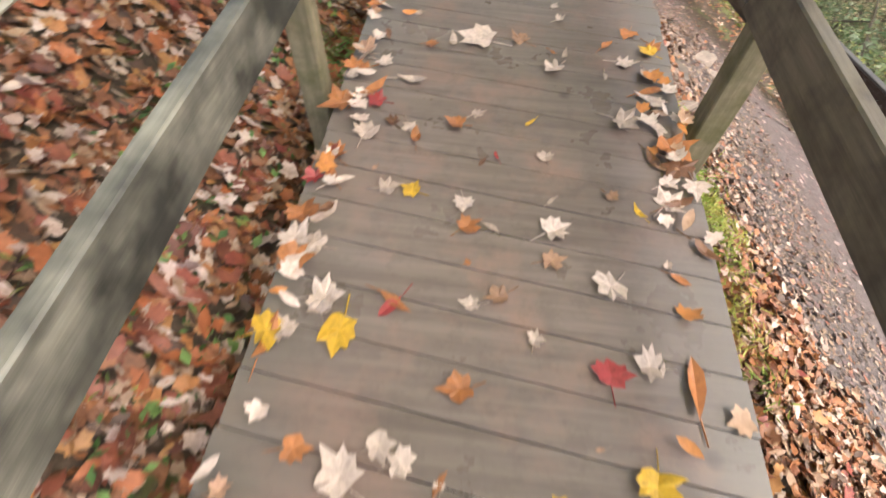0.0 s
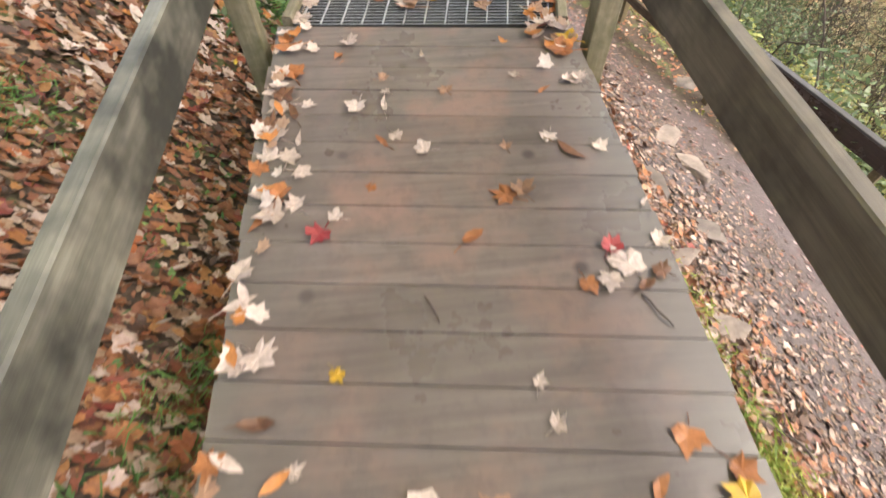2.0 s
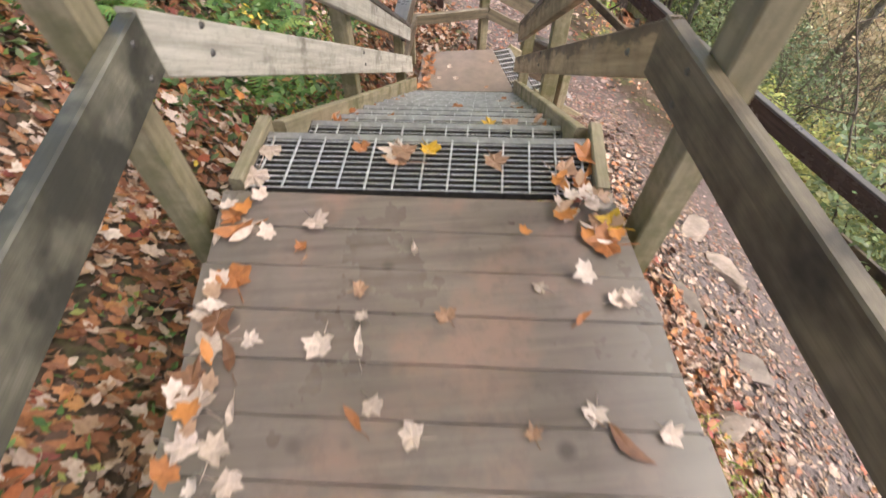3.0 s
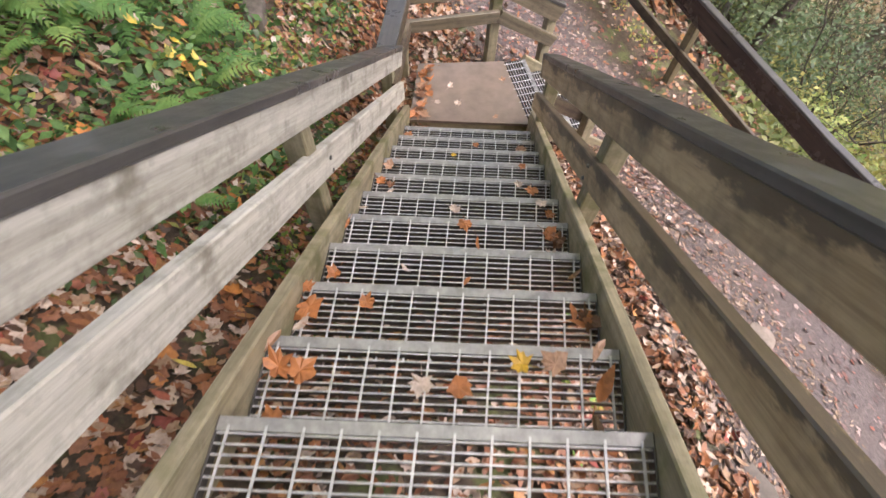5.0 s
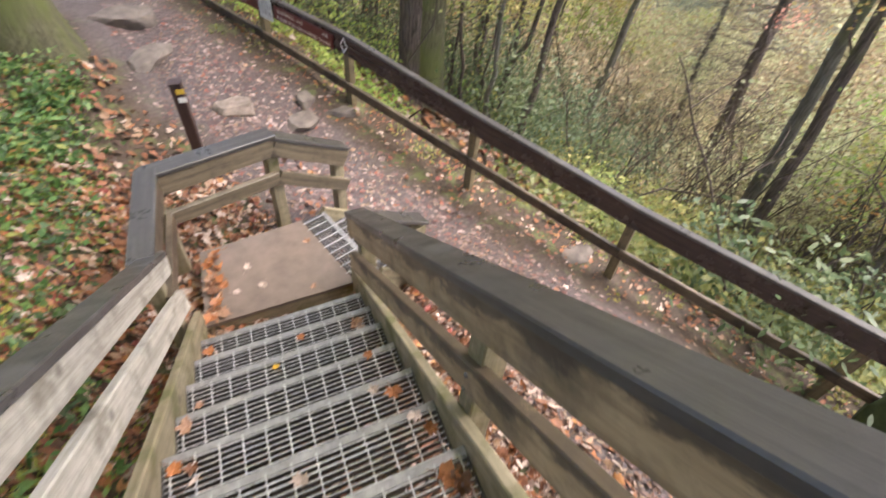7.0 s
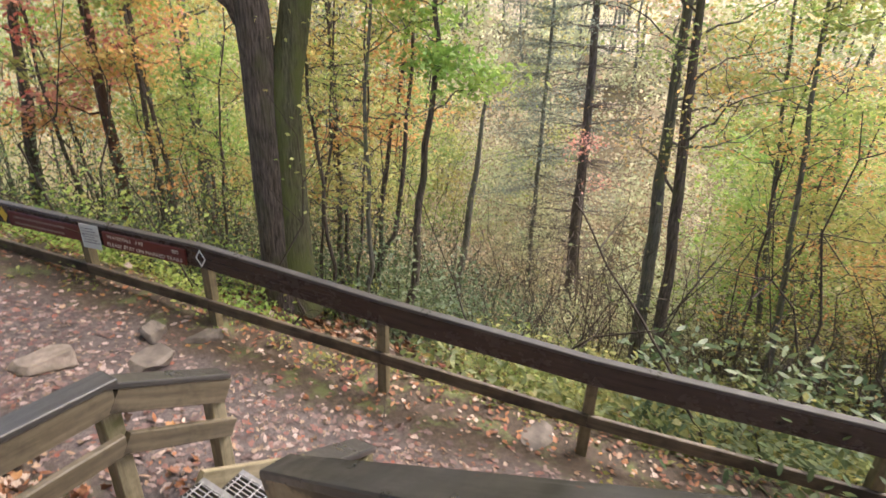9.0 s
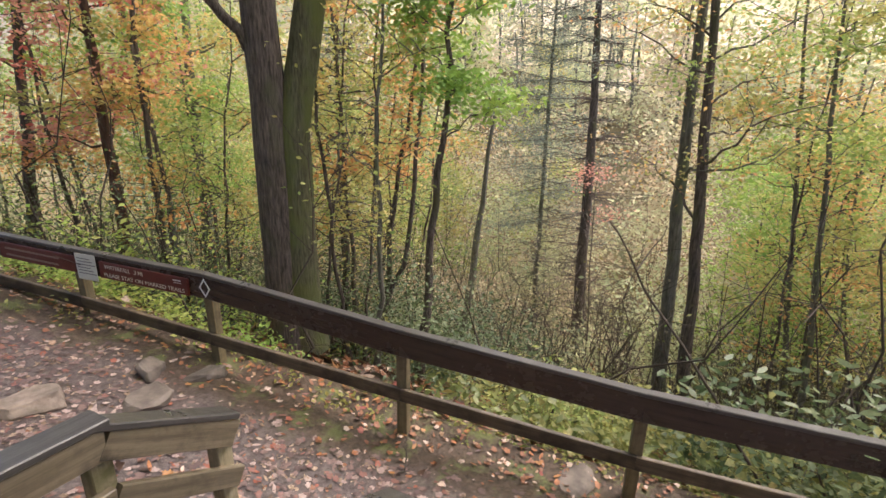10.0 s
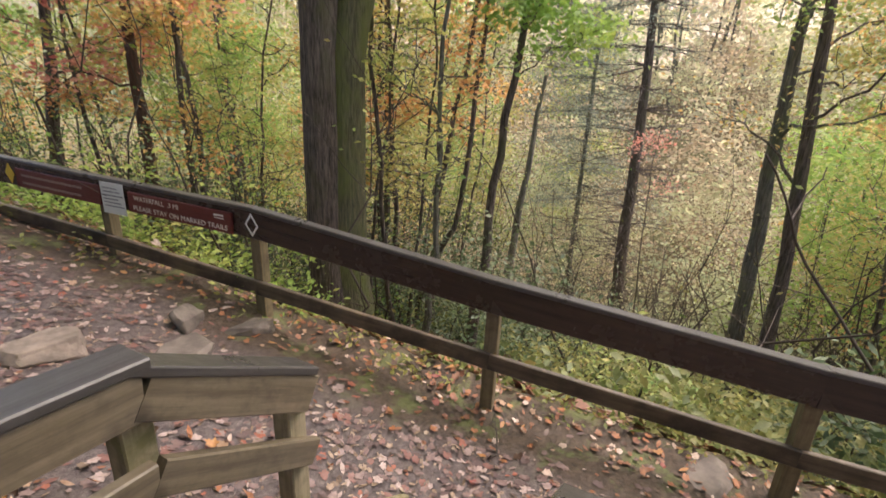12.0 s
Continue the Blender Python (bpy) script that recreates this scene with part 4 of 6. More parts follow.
fallen_leaf("deck", "maple", "tan", 0.03, 2.08, 0.000, 0.070, 49)
fallen_leaf("deck", "oval", "brown", -0.57, 2.03, 0.000, 0.049, 18)
fallen_leaf("deck", "maple", "pale", -0.64, 1.88, 0.000, 0.063, 69)
fallen_leaf("deck", "maple", "pale", -0.55, 1.82, 0.000, 0.056, 253)
fallen_leaf("deck", "maple", "orange", -0.63, 1.76, 0.000, 0.056, 111)
fallen_leaf("deck", "maple", "pale", 0.18, 1.89, 0.000, 0.070, 132)
fallen_leaf("deck", "oval", "pale", 0.23, 1.99, 0.000, 0.042, 344)
fallen_leaf("deck", "oval", "orange", 0.18, 2.00, 0.000, 0.028, 223)
fallen_leaf("deck", "oval", "orange", 0.42, 2.10, 0.000, 0.049, 320)
fallen_leaf("deck", "maple", "orange", 0.53, 2.21, 0.000, 0.056, 154)
fallen_leaf("deck", "maple", "orange", 0.63, 2.12, 0.000, 0.056, 215)
fallen_leaf("deck", "maple", "pale", 0.49, 1.97, 0.000, 0.070, 259)
fallen_leaf("deck", "maple", "pale", 0.59, 1.90, 0.000, 0.063, 197)
fallen_leaf("deck", "oval", "orange", 0.58, 1.79, 0.000, 0.070, 293)
fallen_leaf("deck", "oval", "pale", 0.40, 1.86, 0.000, 0.035, 179)
fallen_leaf("deck", "maple", "orange", -0.37, 1.98, 0.000, 0.042, 273)
fallen_leaf("deck", "maple", "pale", 0.21, 2.27, 0.000, 0.035, 299)
fallen_leaf("deck", "maple", "yellow", -0.36, 2.46, 0.000, 0.035, 208)
fallen_leaf("deck", "maple", "pale", -0.46, 2.22, 0.000, 0.035, 299)
fallen_leaf("deck", "maple", "pale", -0.64, 2.52, 0.000, 0.056, 118)
fallen_leaf("deck", "maple", "yellow", -0.45, 0.56, 0.000, 0.098, 172)
fallen_leaf("deck", "oval", "orange", -0.64, 0.51, 0.000, 0.070, 349)
fallen_leaf("deck", "maple", "pale", -0.52, 0.63, 0.000, 0.056, 14)
fallen_leaf("deck", "oval", "red", -0.32, 0.65, 0.000, 0.056, 143)
fallen_leaf("deck", "maple", "pale", -0.61, 0.54, 0.000, 0.056, 310)
fallen_leaf("deck", "maple", "pale", 0.11, 0.60, 0.000, 0.042, 343)
fallen_leaf("deck", "maple", "red", 0.32, 0.52, 0.000, 0.063, 356)
fallen_leaf("deck", "maple", "pale", 0.43, 0.56, 0.000, 0.056, 83)
fallen_leaf("deck", "oval", "orange", 0.55, 0.52, 0.000, 0.098, 357)
fallen_leaf("deck", "maple", "yellow", 0.41, 0.25, 0.000, 0.070, 167)
fallen_leaf("deck", "maple", "orange", -0.49, 0.23, 0.000, 0.056, 277)
fallen_leaf("deck", "maple", "pale", -0.28, 0.26, 0.000, 0.056, 292)
fallen_leaf("deck", "maple", "pale", -0.22, 0.23, 0.000, 0.056, 291)
fallen_leaf("deck", "maple", "pale", -0.36, 0.18, 0.000, 0.084, 53)
fallen_leaf("deck", "oval", "orange", -0.12, 0.19, 0.000, 0.035, 335)
fallen_leaf("deck", "maple", "orange", -0.09, 0.43, 0.000, 0.070, 108)
fallen_leaf("deck", "maple", "pale", -0.67, 2.82, 0.000, 0.070, 324)
fallen_leaf("deck", "oval", "pale", -0.66, 2.71, 0.000, 0.056, 293)
fallen_leaf("deck", "oval", "orange", -0.63, 3.03, 0.000, 0.063, 136)
fallen_leaf("deck", "maple", "red", -0.43, 2.95, 0.000, 0.056, 145)
fallen_leaf("deck", "maple", "pale", -0.38, 3.02, 0.000, 0.042, 63)
fallen_leaf("deck", "maple", "pale", -0.52, 3.09, 0.000, 0.056, 32)
fallen_leaf("deck", "maple", "pale", -0.51, 3.24, 0.000, 0.056, 246)
fallen_leaf("deck", "maple", "orange", -0.67, 3.28, 0.000, 0.063, 327)
fallen_leaf("deck", "maple", "pale", -0.64, 3.34, 0.000, 0.070, 247)
fallen_leaf("deck", "maple", "pale", -0.62, 3.45, 0.000, 0.070, 45)
fallen_leaf("deck", "oval", "pale", -0.53, 3.41, 0.000, 0.042, 176)
fallen_leaf("deck", "oval", "orange", -0.21, 3.37, 0.000, 0.042, 34)
fallen_leaf("deck", "maple", "pale", -0.16, 3.40, 0.000, 0.042, 210)
fallen_leaf("deck", "maple", "pale", -0.06, 3.31, 0.000, 0.049, 77)
fallen_leaf("deck", "maple", "tan", 0.25, 3.29, 0.000, 0.035, 10)
fallen_leaf("deck", "maple", "pale", 0.42, 3.33, 0.000, 0.049, 150)
fallen_leaf("deck", "oval", "brown", 0.48, 3.24, 0.000, 0.070, 218)
fallen_leaf("deck", "maple", "pale", 0.60, 3.26, 0.000, 0.042, 212)
fallen_leaf("deck", "maple", "orange", 0.21, 3.05, 0.000, 0.070, 60)
fallen_leaf("deck", "maple", "tan", 0.27, 3.07, 0.000, 0.056, 22)
fallen_leaf("deck", "oval", "orange", 0.07, 2.89, 0.000, 0.056, 309)
fallen_leaf("deck", "maple", "red", 0.51, 2.80, 0.000, 0.056, 314)
fallen_leaf("deck", "maple", "pale", 0.54, 2.73, 0.000, 0.084, 23)
fallen_leaf("deck", "maple", "orange", 0.40, 2.67, 0.000, 0.049, 193)
fallen_leaf("deck", "oval", "brown", 0.57, 2.65, 0.000, 0.042, 300)
fallen_leaf("deck", "maple", "pale", 0.47, 2.68, 0.000, 0.056, 169)
fallen_leaf("deck", "maple", "pale", 0.67, 2.81, 0.000, 0.042, 282)
fallen_leaf("deck", "oval", "pale", 0.67, 2.97, 0.000, 0.028, 142)
fallen_leaf("deck", "maple", "pale", -0.51, 3.62, 0.000, 0.042, 258)
fallen_leaf("deck", "maple", "pale", -0.62, 3.61, 0.000, 0.070, 120)
fallen_leaf("deck", "oval", "brown", -0.56, 3.57, 0.000, 0.056, 18)
fallen_leaf("deck", "maple", "pale", -0.31, 3.59, 0.000, 0.063, 158)
fallen_leaf("deck", "oval", "pale", -0.20, 3.58, 0.000, 0.049, 3)
fallen_leaf("deck", "maple", "pale", -0.19, 3.67, 0.000, 0.028, 39)
fallen_leaf("deck", "maple", "pale", 0.36, 3.72, 0.000, 0.035, 55)
fallen_leaf("deck", "oval", "orange", 0.46, 3.61, 0.000, 0.035, 307)
fallen_leaf("deck", "maple", "tan", -0.20, 3.76, 0.000, 0.035, 274)
fallen_leaf("deck", "maple", "orange", -0.58, 3.83, 0.000, 0.077, 16)
fallen_leaf("deck", "maple", "pale", -0.65, 3.72, 0.000, 0.056, 101)
fallen_leaf("deck", "maple", "pale", -0.35, 4.04, 0.000, 0.056, 208)
fallen_leaf("deck", "maple", "orange", -0.63, 4.09, 0.000, 0.056, 149)
fallen_leaf("deck", "maple", "pale", -0.57, 4.04, 0.000, 0.049, 312)
fallen_leaf("deck", "oval", "pale", 0.52, 4.00, 0.000, 0.056, 134)
fallen_leaf("deck", "maple", "orange", 0.61, 3.87, 0.000, 0.084, 79)
fallen_leaf("deck", "maple", "tan", 0.60, 3.96, 0.000, 0.056, 353)
fallen_leaf("deck", "maple", "tan", 0.06, 3.65, 0.000, 0.042, 21)
fallen_leaf("deck", "maple", "pale", -0.54, 4.41, 0.000, 0.056, 173)
fallen_leaf("deck", "maple", "pale", -0.59, 4.28, 0.000, 0.084, 160)
fallen_leaf("deck", "maple", "orange", -0.20, 4.40, 0.000, 0.056, 184)
fallen_leaf("deck", "maple", "tan", -0.06, 4.32, 0.000, 0.084, 70)
fallen_leaf("deck", "maple", "yellow", 0.06, 4.36, 0.000, 0.056, 193)
fallen_leaf("deck", "maple", "tan", 0.30, 4.28, 0.000, 0.070, 192)
fallen_leaf("deck", "maple", "tan", 0.55, 4.22, 0.000, 0.063, 235)
fallen_leaf("deck", "maple", "orange", 0.65, 4.28, 0.000, 0.084, 266)
fallen_leaf("deck", "oval", "pale", 0.52, 4.16, 0.000, 0.070, 197)
fallen_leaf("deck", "maple", "orange", 0.59, 4.14, 0.000, 0.056, 329)
fallen_leaf("deck", "oval", "orange", 0.67, 4.23, 0.000, 0.070, 304)
fallen_leaf("stairs", "maple", "orange", -0.11, 5.30, -0.594, 0.048, 348)
fallen_leaf("stairs", "maple", "orange", -0.34, 5.38, -0.594, 0.043, 286)
fallen_leaf("stairs", "oval", "orange", -0.40, 5.27, -0.594, 0.065, 52)
fallen_leaf("stairs", "oval", "pale", -0.35, 5.23, -0.594, 0.043, 317)
fallen_leaf("stairs", "oval", "orange", 0.72, 5.15, -0.594, 0.065, 259)
fallen_leaf("stairs", "maple", "orange", -0.27, 5.54, -0.792, 0.048, 138)
fallen_leaf("stairs", "oval", "pale", 0.04, 5.54, -0.792, 0.032, 220)
fallen_leaf("stairs", "oval", "orange", 0.31, 5.46, -0.792, 0.032, 324)
fallen_leaf("stairs", "oval", "tan", 0.79, 5.45, -0.792, 0.043, 121)
fallen_leaf("stairs", "oval", "orange", -0.25, 5.92, -0.990, 0.043, 154)
fallen_leaf("stairs", "maple", "orange", 0.79, 5.80, -0.990, 0.054, 223)
fallen_leaf("stairs", "maple", "brown", 0.82, 5.73, -0.990, 0.043, 132)
fallen_leaf("stairs", "oval", "pale", -0.19, 6.16, -1.188, 0.032, 266)
fallen_leaf("stairs", "maple", "pale", 0.85, 6.12, -1.188, 0.043, 155)
fallen_leaf("stairs", "maple", "orange", 0.88, 6.04, -1.188, 0.043, 280)
fallen_leaf("stairs", "maple", "orange", 0.87, 6.36, -1.386, 0.059, 173)
fallen_leaf("stairs", "maple", "pale", 0.79, 6.41, -1.386, 0.043, 5)
fallen_leaf("stairs", "maple", "orange", -0.10, 6.50, -1.386, 0.054, 212)
fallen_leaf("stairs", "oval", "pale", -0.04, 6.41, -1.386, 0.038, 296)
fallen_leaf("stairs", "maple", "orange", 0.90, 6.72, -1.584, 0.043, 161)
fallen_leaf("stairs", "maple", "yellow", 0.44, 7.02, -1.782, 0.032, 10)
fallen_leaf("stairs", "maple", "orange", 0.66, 7.29, -1.980, 0.043, 192)
fallen_leaf("stairs", "maple", "orange", -0.30, 4.99, -0.396, 0.075, 315)
fallen_leaf("stairs", "maple", "orange", -0.37, 5.01, -0.396, 0.065, 301)
fallen_leaf("stairs", "oval", "tan", -0.40, 5.09, -0.396, 0.065, 323)
fallen_leaf("stairs", "maple", "yellow", 0.41, 4.96, -0.396, 0.054, 68)
fallen_leaf("stairs", "maple", "tan", 0.52, 4.95, -0.396, 0.065, 30)
fallen_leaf("stairs", "oval", "orange", 0.66, 4.87, -0.396, 0.075, 324)
fallen_leaf("stairs", "oval", "tan", 0.67, 4.99, -0.396, 0.054, 321)
fallen_leaf("stairs", "maple", "pale", 0.08, 4.92, -0.396, 0.054, 170)
fallen_leaf("stairs", "maple", "orange", 0.20, 4.90, -0.396, 0.065, 238)
fallen_leaf("stairs", "maple", "orange", 0.36, 5.88, -0.990, 0.054, 180)
fallen_leaf("stairs", "maple", "pale", 0.34, 6.11, -1.188, 0.043, 347)
fallen_leaf("stairs", "oval", "orange", 0.41, 5.76, -0.990, 0.043, 180)
fallen_leaf("landing", "maple", "pale", 0.56, 8.43, -2.376, 0.056, 311)
fallen_leaf("landing", "maple", "pale", 0.62, 8.19, -2.376, 0.056, 142)
fallen_leaf("landing", "maple", "pale", 0.41, 8.22, -2.376, 0.049, 250)
fallen_leaf("landing", "maple", "tan", 1.11, 8.50, -2.376, 0.042, 11)
fallen_leaf("landing", "maple", "tan", 0.97, 7.98, -2.376, 0.042, 301)

COLS = ["pale", "pale", "orange", "orange", "tan", "brown", "pale", "yellow", "tan"]
for k in range(56):
    side = leaf_rnd.choice((-1, -1, 1))
    y = leaf_rnd.uniform(-0.6, 4.05)
    x = side * (HALF - 0.02 - abs(leaf_rnd.gauss(0, 0.055))) if k < 42 else leaf_rnd.uniform(-0.6, 0.6)
    fallen_leaf("deck", leaf_rnd.choice(("maple", "maple", "oval")), leaf_rnd.choice(COLS), x, y, leaf_rnd.uniform(0, 0.012) if k < 42 else 0.0, leaf_rnd.uniform(0.04, 0.075) if k < 42 else leaf_rnd.uniform(0.015, 0.035), leaf_rnd.randrange(360))
fallen_leaf("stairs", "maple", "pale", -0.06, 4.36, 0.002, 0.085, 80)
fallen_leaf("stairs", "maple", "tan", -0.04, 4.35, 0.016, 0.06, 200)
for k in range(26):
    n = leaf_rnd.randrange(1, 12)
    u = leaf_rnd.choice((-1, 1, 1)) * (HW - 0.03 - abs(leaf_rnd.gauss(0, 0.07)))
    q = S(u, n * RUN - leaf_rnd.uniform(0.04, 0.26), -n * RISE)
    fallen_leaf("stairs", leaf_rnd.choice(("maple", "oval")), leaf_rnd.choice(("orange", "orange", "brown", "tan", "pale")), q.x, q.y, q.z, leaf_rnd.uniform(0.035, 0.065), leaf_rnd.randrange(360))
for k in range(36):
    f = leaf_rnd.random()
    x, y = 0.17 + 0.14 * f + abs(leaf_rnd.gauss(0, 0.06)), 8.02 + 0.74 * f
    fallen_leaf("landing", leaf_rnd.choice(("maple", "oval")), leaf_rnd.choice(("orange", "orange", "brown", "tan")), x, y, LZ + leaf_rnd.uniform(0, 0.03), leaf_rnd.uniform(0.045, 0.08), leaf_rnd.randrange(360))


# ---- scattered leaves, plants and woods, joined by kind ----
def rotations(n, rng, tilt, up=None):
    """Random turns: any heading, a tilt of about so many radians."""
    a = rng.uniform(0, 2 * np.pi, n)
    tx, ty = rng.normal(0, tilt, n), rng.normal(0, tilt, n)
    ca, sa = np.cos(a), np.sin(a)
    X = np.stack([ca, sa, tx * ca + ty * sa], -1)
    X /= np.linalg.norm(X, axis=1, keepdims=True)
    Y = np.stack([-sa, ca, -tx * sa + ty * ca], -1)
    Y -= X * (X * Y).sum(1, keepdims=True)
    Y /= np.linalg.norm(Y, axis=1, keepdims=True)
    Z = np.cross(X, Y)
    return np.stack([X, Y, Z], 1)


def place(template, pos, size, rot, curl=None):
    tv, tf = template
    n, k = len(pos), len(tv)
    v = np.repeat(tv[None], n, 0)
    if curl is not None:
        r2 = (tv[:, 0] ** 2 + tv[:, 1] ** 2)[None]
        v[:, :, 2] += curl[:, :1] * r2 * 0.5 + curl[:, 1:2] * np.abs(tv[:, 0])[None] + curl[:, 2:3] * (tv[:, 0] * tv[:, 1])[None]
    v = v * size[:, None, None]
    v = np.einsum("nkc,ncd->nkd", v, rot) + pos[:, None, :]
    f = np.array(tf)[None] + (np.arange(n) * k)[:, None, None]
    return v.reshape(-1, 3), f.reshape(-1, 3)


def fast_mesh(name, chunks, material, parent=None):
    vs, fs, o = [], [], 0
    for v, f in chunks:
        vs.append(v)
        fs.append(f + o)
        o += len(v)
    v, f = np.concatenate(vs), np.concatenate(fs)
    me = bpy.data.meshes.new(name)
    me.vertices.add(len(v))
    me.vertices.foreach_set("co", v.astype(np.float32).reshape(-1))
    me.loops.add(len(f) * 3)
    me.loops.foreach_set("vertex_index", f.astype(np.int32).reshape(-1))
    me.polygons.add(len(f))
    me.polygons.foreach_set("loop_start", np.arange(0, len(f) * 3, 3, dtype=np.int32))
    me.update(calc_edges=True)
    me.materials.append(material)
    ob = new(name, me)
    if parent:
        ob.parent = parent
        ob.matrix_basis = parent.matrix_world.inverted()
    return ob


rng = np.random.default_rng(5)


def litter(name, x, y, lo, hi, material, tilt, label, lift=0.02, kinds=0.6, group="", crisp=1.0):
    g = 0.05
    z = land(x, y)
    pos = np.stack([x, y, z + rng.uniform(0.004, lift, len(x))], -1)
    gxs, gys = (land(x + g, y) - z) / g, (land(x, y + g) - z) / g
    rot = rotations(len(x), rng, tilt)
    nrm = np.stack([-gxs, -gys, np.ones_like(gxs)], -1)
    nrm /= np.linalg.norm(nrm, axis=1, keepdims=True)
    shear = rot.copy()
    shear[:, :, 2] += rot[:, :, 0] * gxs[:, None] + rot[:, :, 1] * gys[:, None]
    size = rng.uniform(lo, hi, len(x))
    curl = np.stack([rng.uniform(-0.3, 1.0, len(x)), rng.uniform(-0.2, 0.6, len(x)), rng.uniform(-0.7, 0.7, len(x))], -1) * crisp
    m = rng.random(len(x)) < kinds
    ob = fast_mesh(name, [place(T_MAPLE, pos[m], size[m], shear[m], curl[m]), place(T_OVAL, pos[~m], size[~m], shear[~m], curl[~m])], material)
    return tagged(ob, label, "leaf litter", group, "stuff")


# deep litter left of the walk and under it
n = 60000
x, y = rng.uniform(-3.6, 2.0, n), rng.uniform(-1.4, 10.5, n)
fade = np.clip((x + 3.6 + 0.6 * fbm(x, y)) / 0.8, 0.12, 1) * np.clip((10.6 - y) / 1.2, 0.12, 1) * np.clip((y + 1.5) / 0.8, 0.2, 1)
under = (np.abs(x - 0.06 - (y - 4.45) * 0.183) < 0.5) & (y > 4.1) & (y < 7.6)
keep = (rng.random(n) > trail_mask(x, y) * 0.9) & (rng.random(n) < fade * np.where(under, 0.35, 1.0))
litter("leaf_litter", x[keep], y[keep], 0.02, 0.052, M_LITTER, 0.65, "deep orange and brown fallen leaves on the bank", 0.05)
# freshly fallen maple leaves heaped beside the walkway
n = 12000
x, y = rng.uniform(-3.2, 2.3, n), rng.uniform(-2.4, 6.2, n)
keep = (x < -0.7) & (rng.random(n) > trail_mask(x, y)) & (rng.random(n) < np.clip((4.2 - y) / 2.6, 0.06, 1)) & (rng.random(n) < np.clip((x + 3.3) / 0.8, 0, 1))
litter("maple_litter", x[keep], y[keep], 0.03, 0.062, M_FRESH, 0.6, "bright orange and pale maple leaves heaped beside the walkway", 0.07, 0.75)
n = 34000
x, y = rng.normal(-3.5, 4.5, n), rng.normal(6, 8, n)
keep = ((x < -2.9) | (y > 9.5) | (y < -0.8)) & (rng.random(n) > 3 * trail_mask(x, y)) & (x < fence_x(y) - 1.2)
litter("leaf_litter", x[keep], y[keep], 0.035, 0.07, M_LITTER, 0.4, "orange and brown fallen leaves on the upper bank", 0.05)
n = 4200
x, y = rng.uniform(0.74, 2.3, n), rng.uniform(-2.4, 2.0, n)
keep = (rng.random(n) > trail_mask(x, y)) & (rng.random(n) < np.clip((2.1 - y) / 0.5, 0, 1))
litter("leaf_litter", x[keep], y[keep], 0.035, 0.06, M_LITTER, 0.5, "brown fallen leaves beside the walkway", 0.05, 0.7)
# pale narrow leaves along the stairs
n = 6500
y = rng.uniform(4.2, 8.0, n)
x = 0.06 + (y - 4.45) * 0.183 + 0.62 + rng.gamma(1.6, 0.32, n)
litter("stair_leaves", x, y, 0.016, 0.044, M_PALE, 0.5, "pale and brown dry leaves lying beside the stairs", 0.025, 0.35, crisp=0.6)
n = 8500
x, y = rng.normal(1.4, 0.42, n), rng.uniform(0.6, 4.6, n)
keep = x > 0.8
litter("verge_leaves", x[keep], y[keep], 0.014, 0.042, M_PALE, 0.5, "pale and brown dry leaves beside the walkway", 0.02, 0.45, crisp=0.5)
n = 47
x = np.concatenate([rng.normal(-1.3, 0.09, 22), rng.uniform(-4, -0.9, 25)])
y = np.concatenate([rng.normal(7.22, 0.09, 22), rng.uniform(5.2, 11, 25)])
litter("yellow_leaves", x, y, 0.025, 0.05, M_YELLOWLEAF, 0.6, "fallen bright yellow leaves among the bank plants", 0.2, 0.5)
n = 900
x, y = rng.uniform(-4.5, -0.8, n), rng.uniform(4.6, 11, n)
litter("pale_leaves", x, y, 0.03, 0.055, M_DRIFT, 0.5, "pale pinkish leaves lying over the plants on the bank", 0.12, 0.7)
# small leaf scraps stuck to the wet cap boards
sc = rng.uniform(0.2, 3.1, 60)
sd = np.where(rng.random(60) < 0.5, -1, 1)
across = np.where(sd > 0, 0.68 - 0.08 * sc / 3.3, 0.70 - 0.02 * sc / 3.3) + rng.uniform(-0.05, 0.05, 60)
high = np.where(sd > 0, 0.9215 - 0.068 * sc / 3.3, 0.9145 - 0.066 * sc / 3.3)
pos = np.array([tuple(S(float(q * u0), float(s0), float(h0 - s0 * SLOPE))) for q, u0, s0, h0 in zip(sd, across, sc, high)])
rt = rotations(60, rng, 0.04)
rt[:, :, 2] -= SLOPE * rt[:, :, 1]
scraps = fast_mesh("leaf_scraps", [place(T_OVAL, pos, rng.uniform(0.005, 0.013, 60), rt)], M_PALE)
tagged(scraps, "tiny pale leaf scraps stuck to the wet railing caps", "leaf litter", "", "stuff")
n = 26
y = rng.uniform(4.4, 7.0, n)
x = 0.06 + (y - 4.45) * 0.183 + 0.68 + rng.uniform(0, 0.16, n)
litter("green_leaves", x, y, 0.035, 0.06, M_FRESHGREEN, 0.4, "fallen yellow-green leaves beside the stairs", 0.045, 0.3)
# leaves trodden into the trail
n = 24000
x, y = rng.uniform(0.2, 7.0, n), rng.uniform(-1.5, 18, n)
keep = (x < fence_x(y) + 0.2) & (rng.random(n) < np.clip(trail_mask(x, y) * 0.75 + 0.1, 0, 1)) & (x > np.where(y < 8, 1.0, 0.0))
keep &= (y > 7) | (rng.random(n) < 0.6)
cn = 15000
xc, yc = rng.uniform(0.9, 3.2, cn), rng.uniform(-2, 8.5, cn)
kc = rng.random(cn) < np.clip(trail_mask(xc, yc), 0.1, 1)
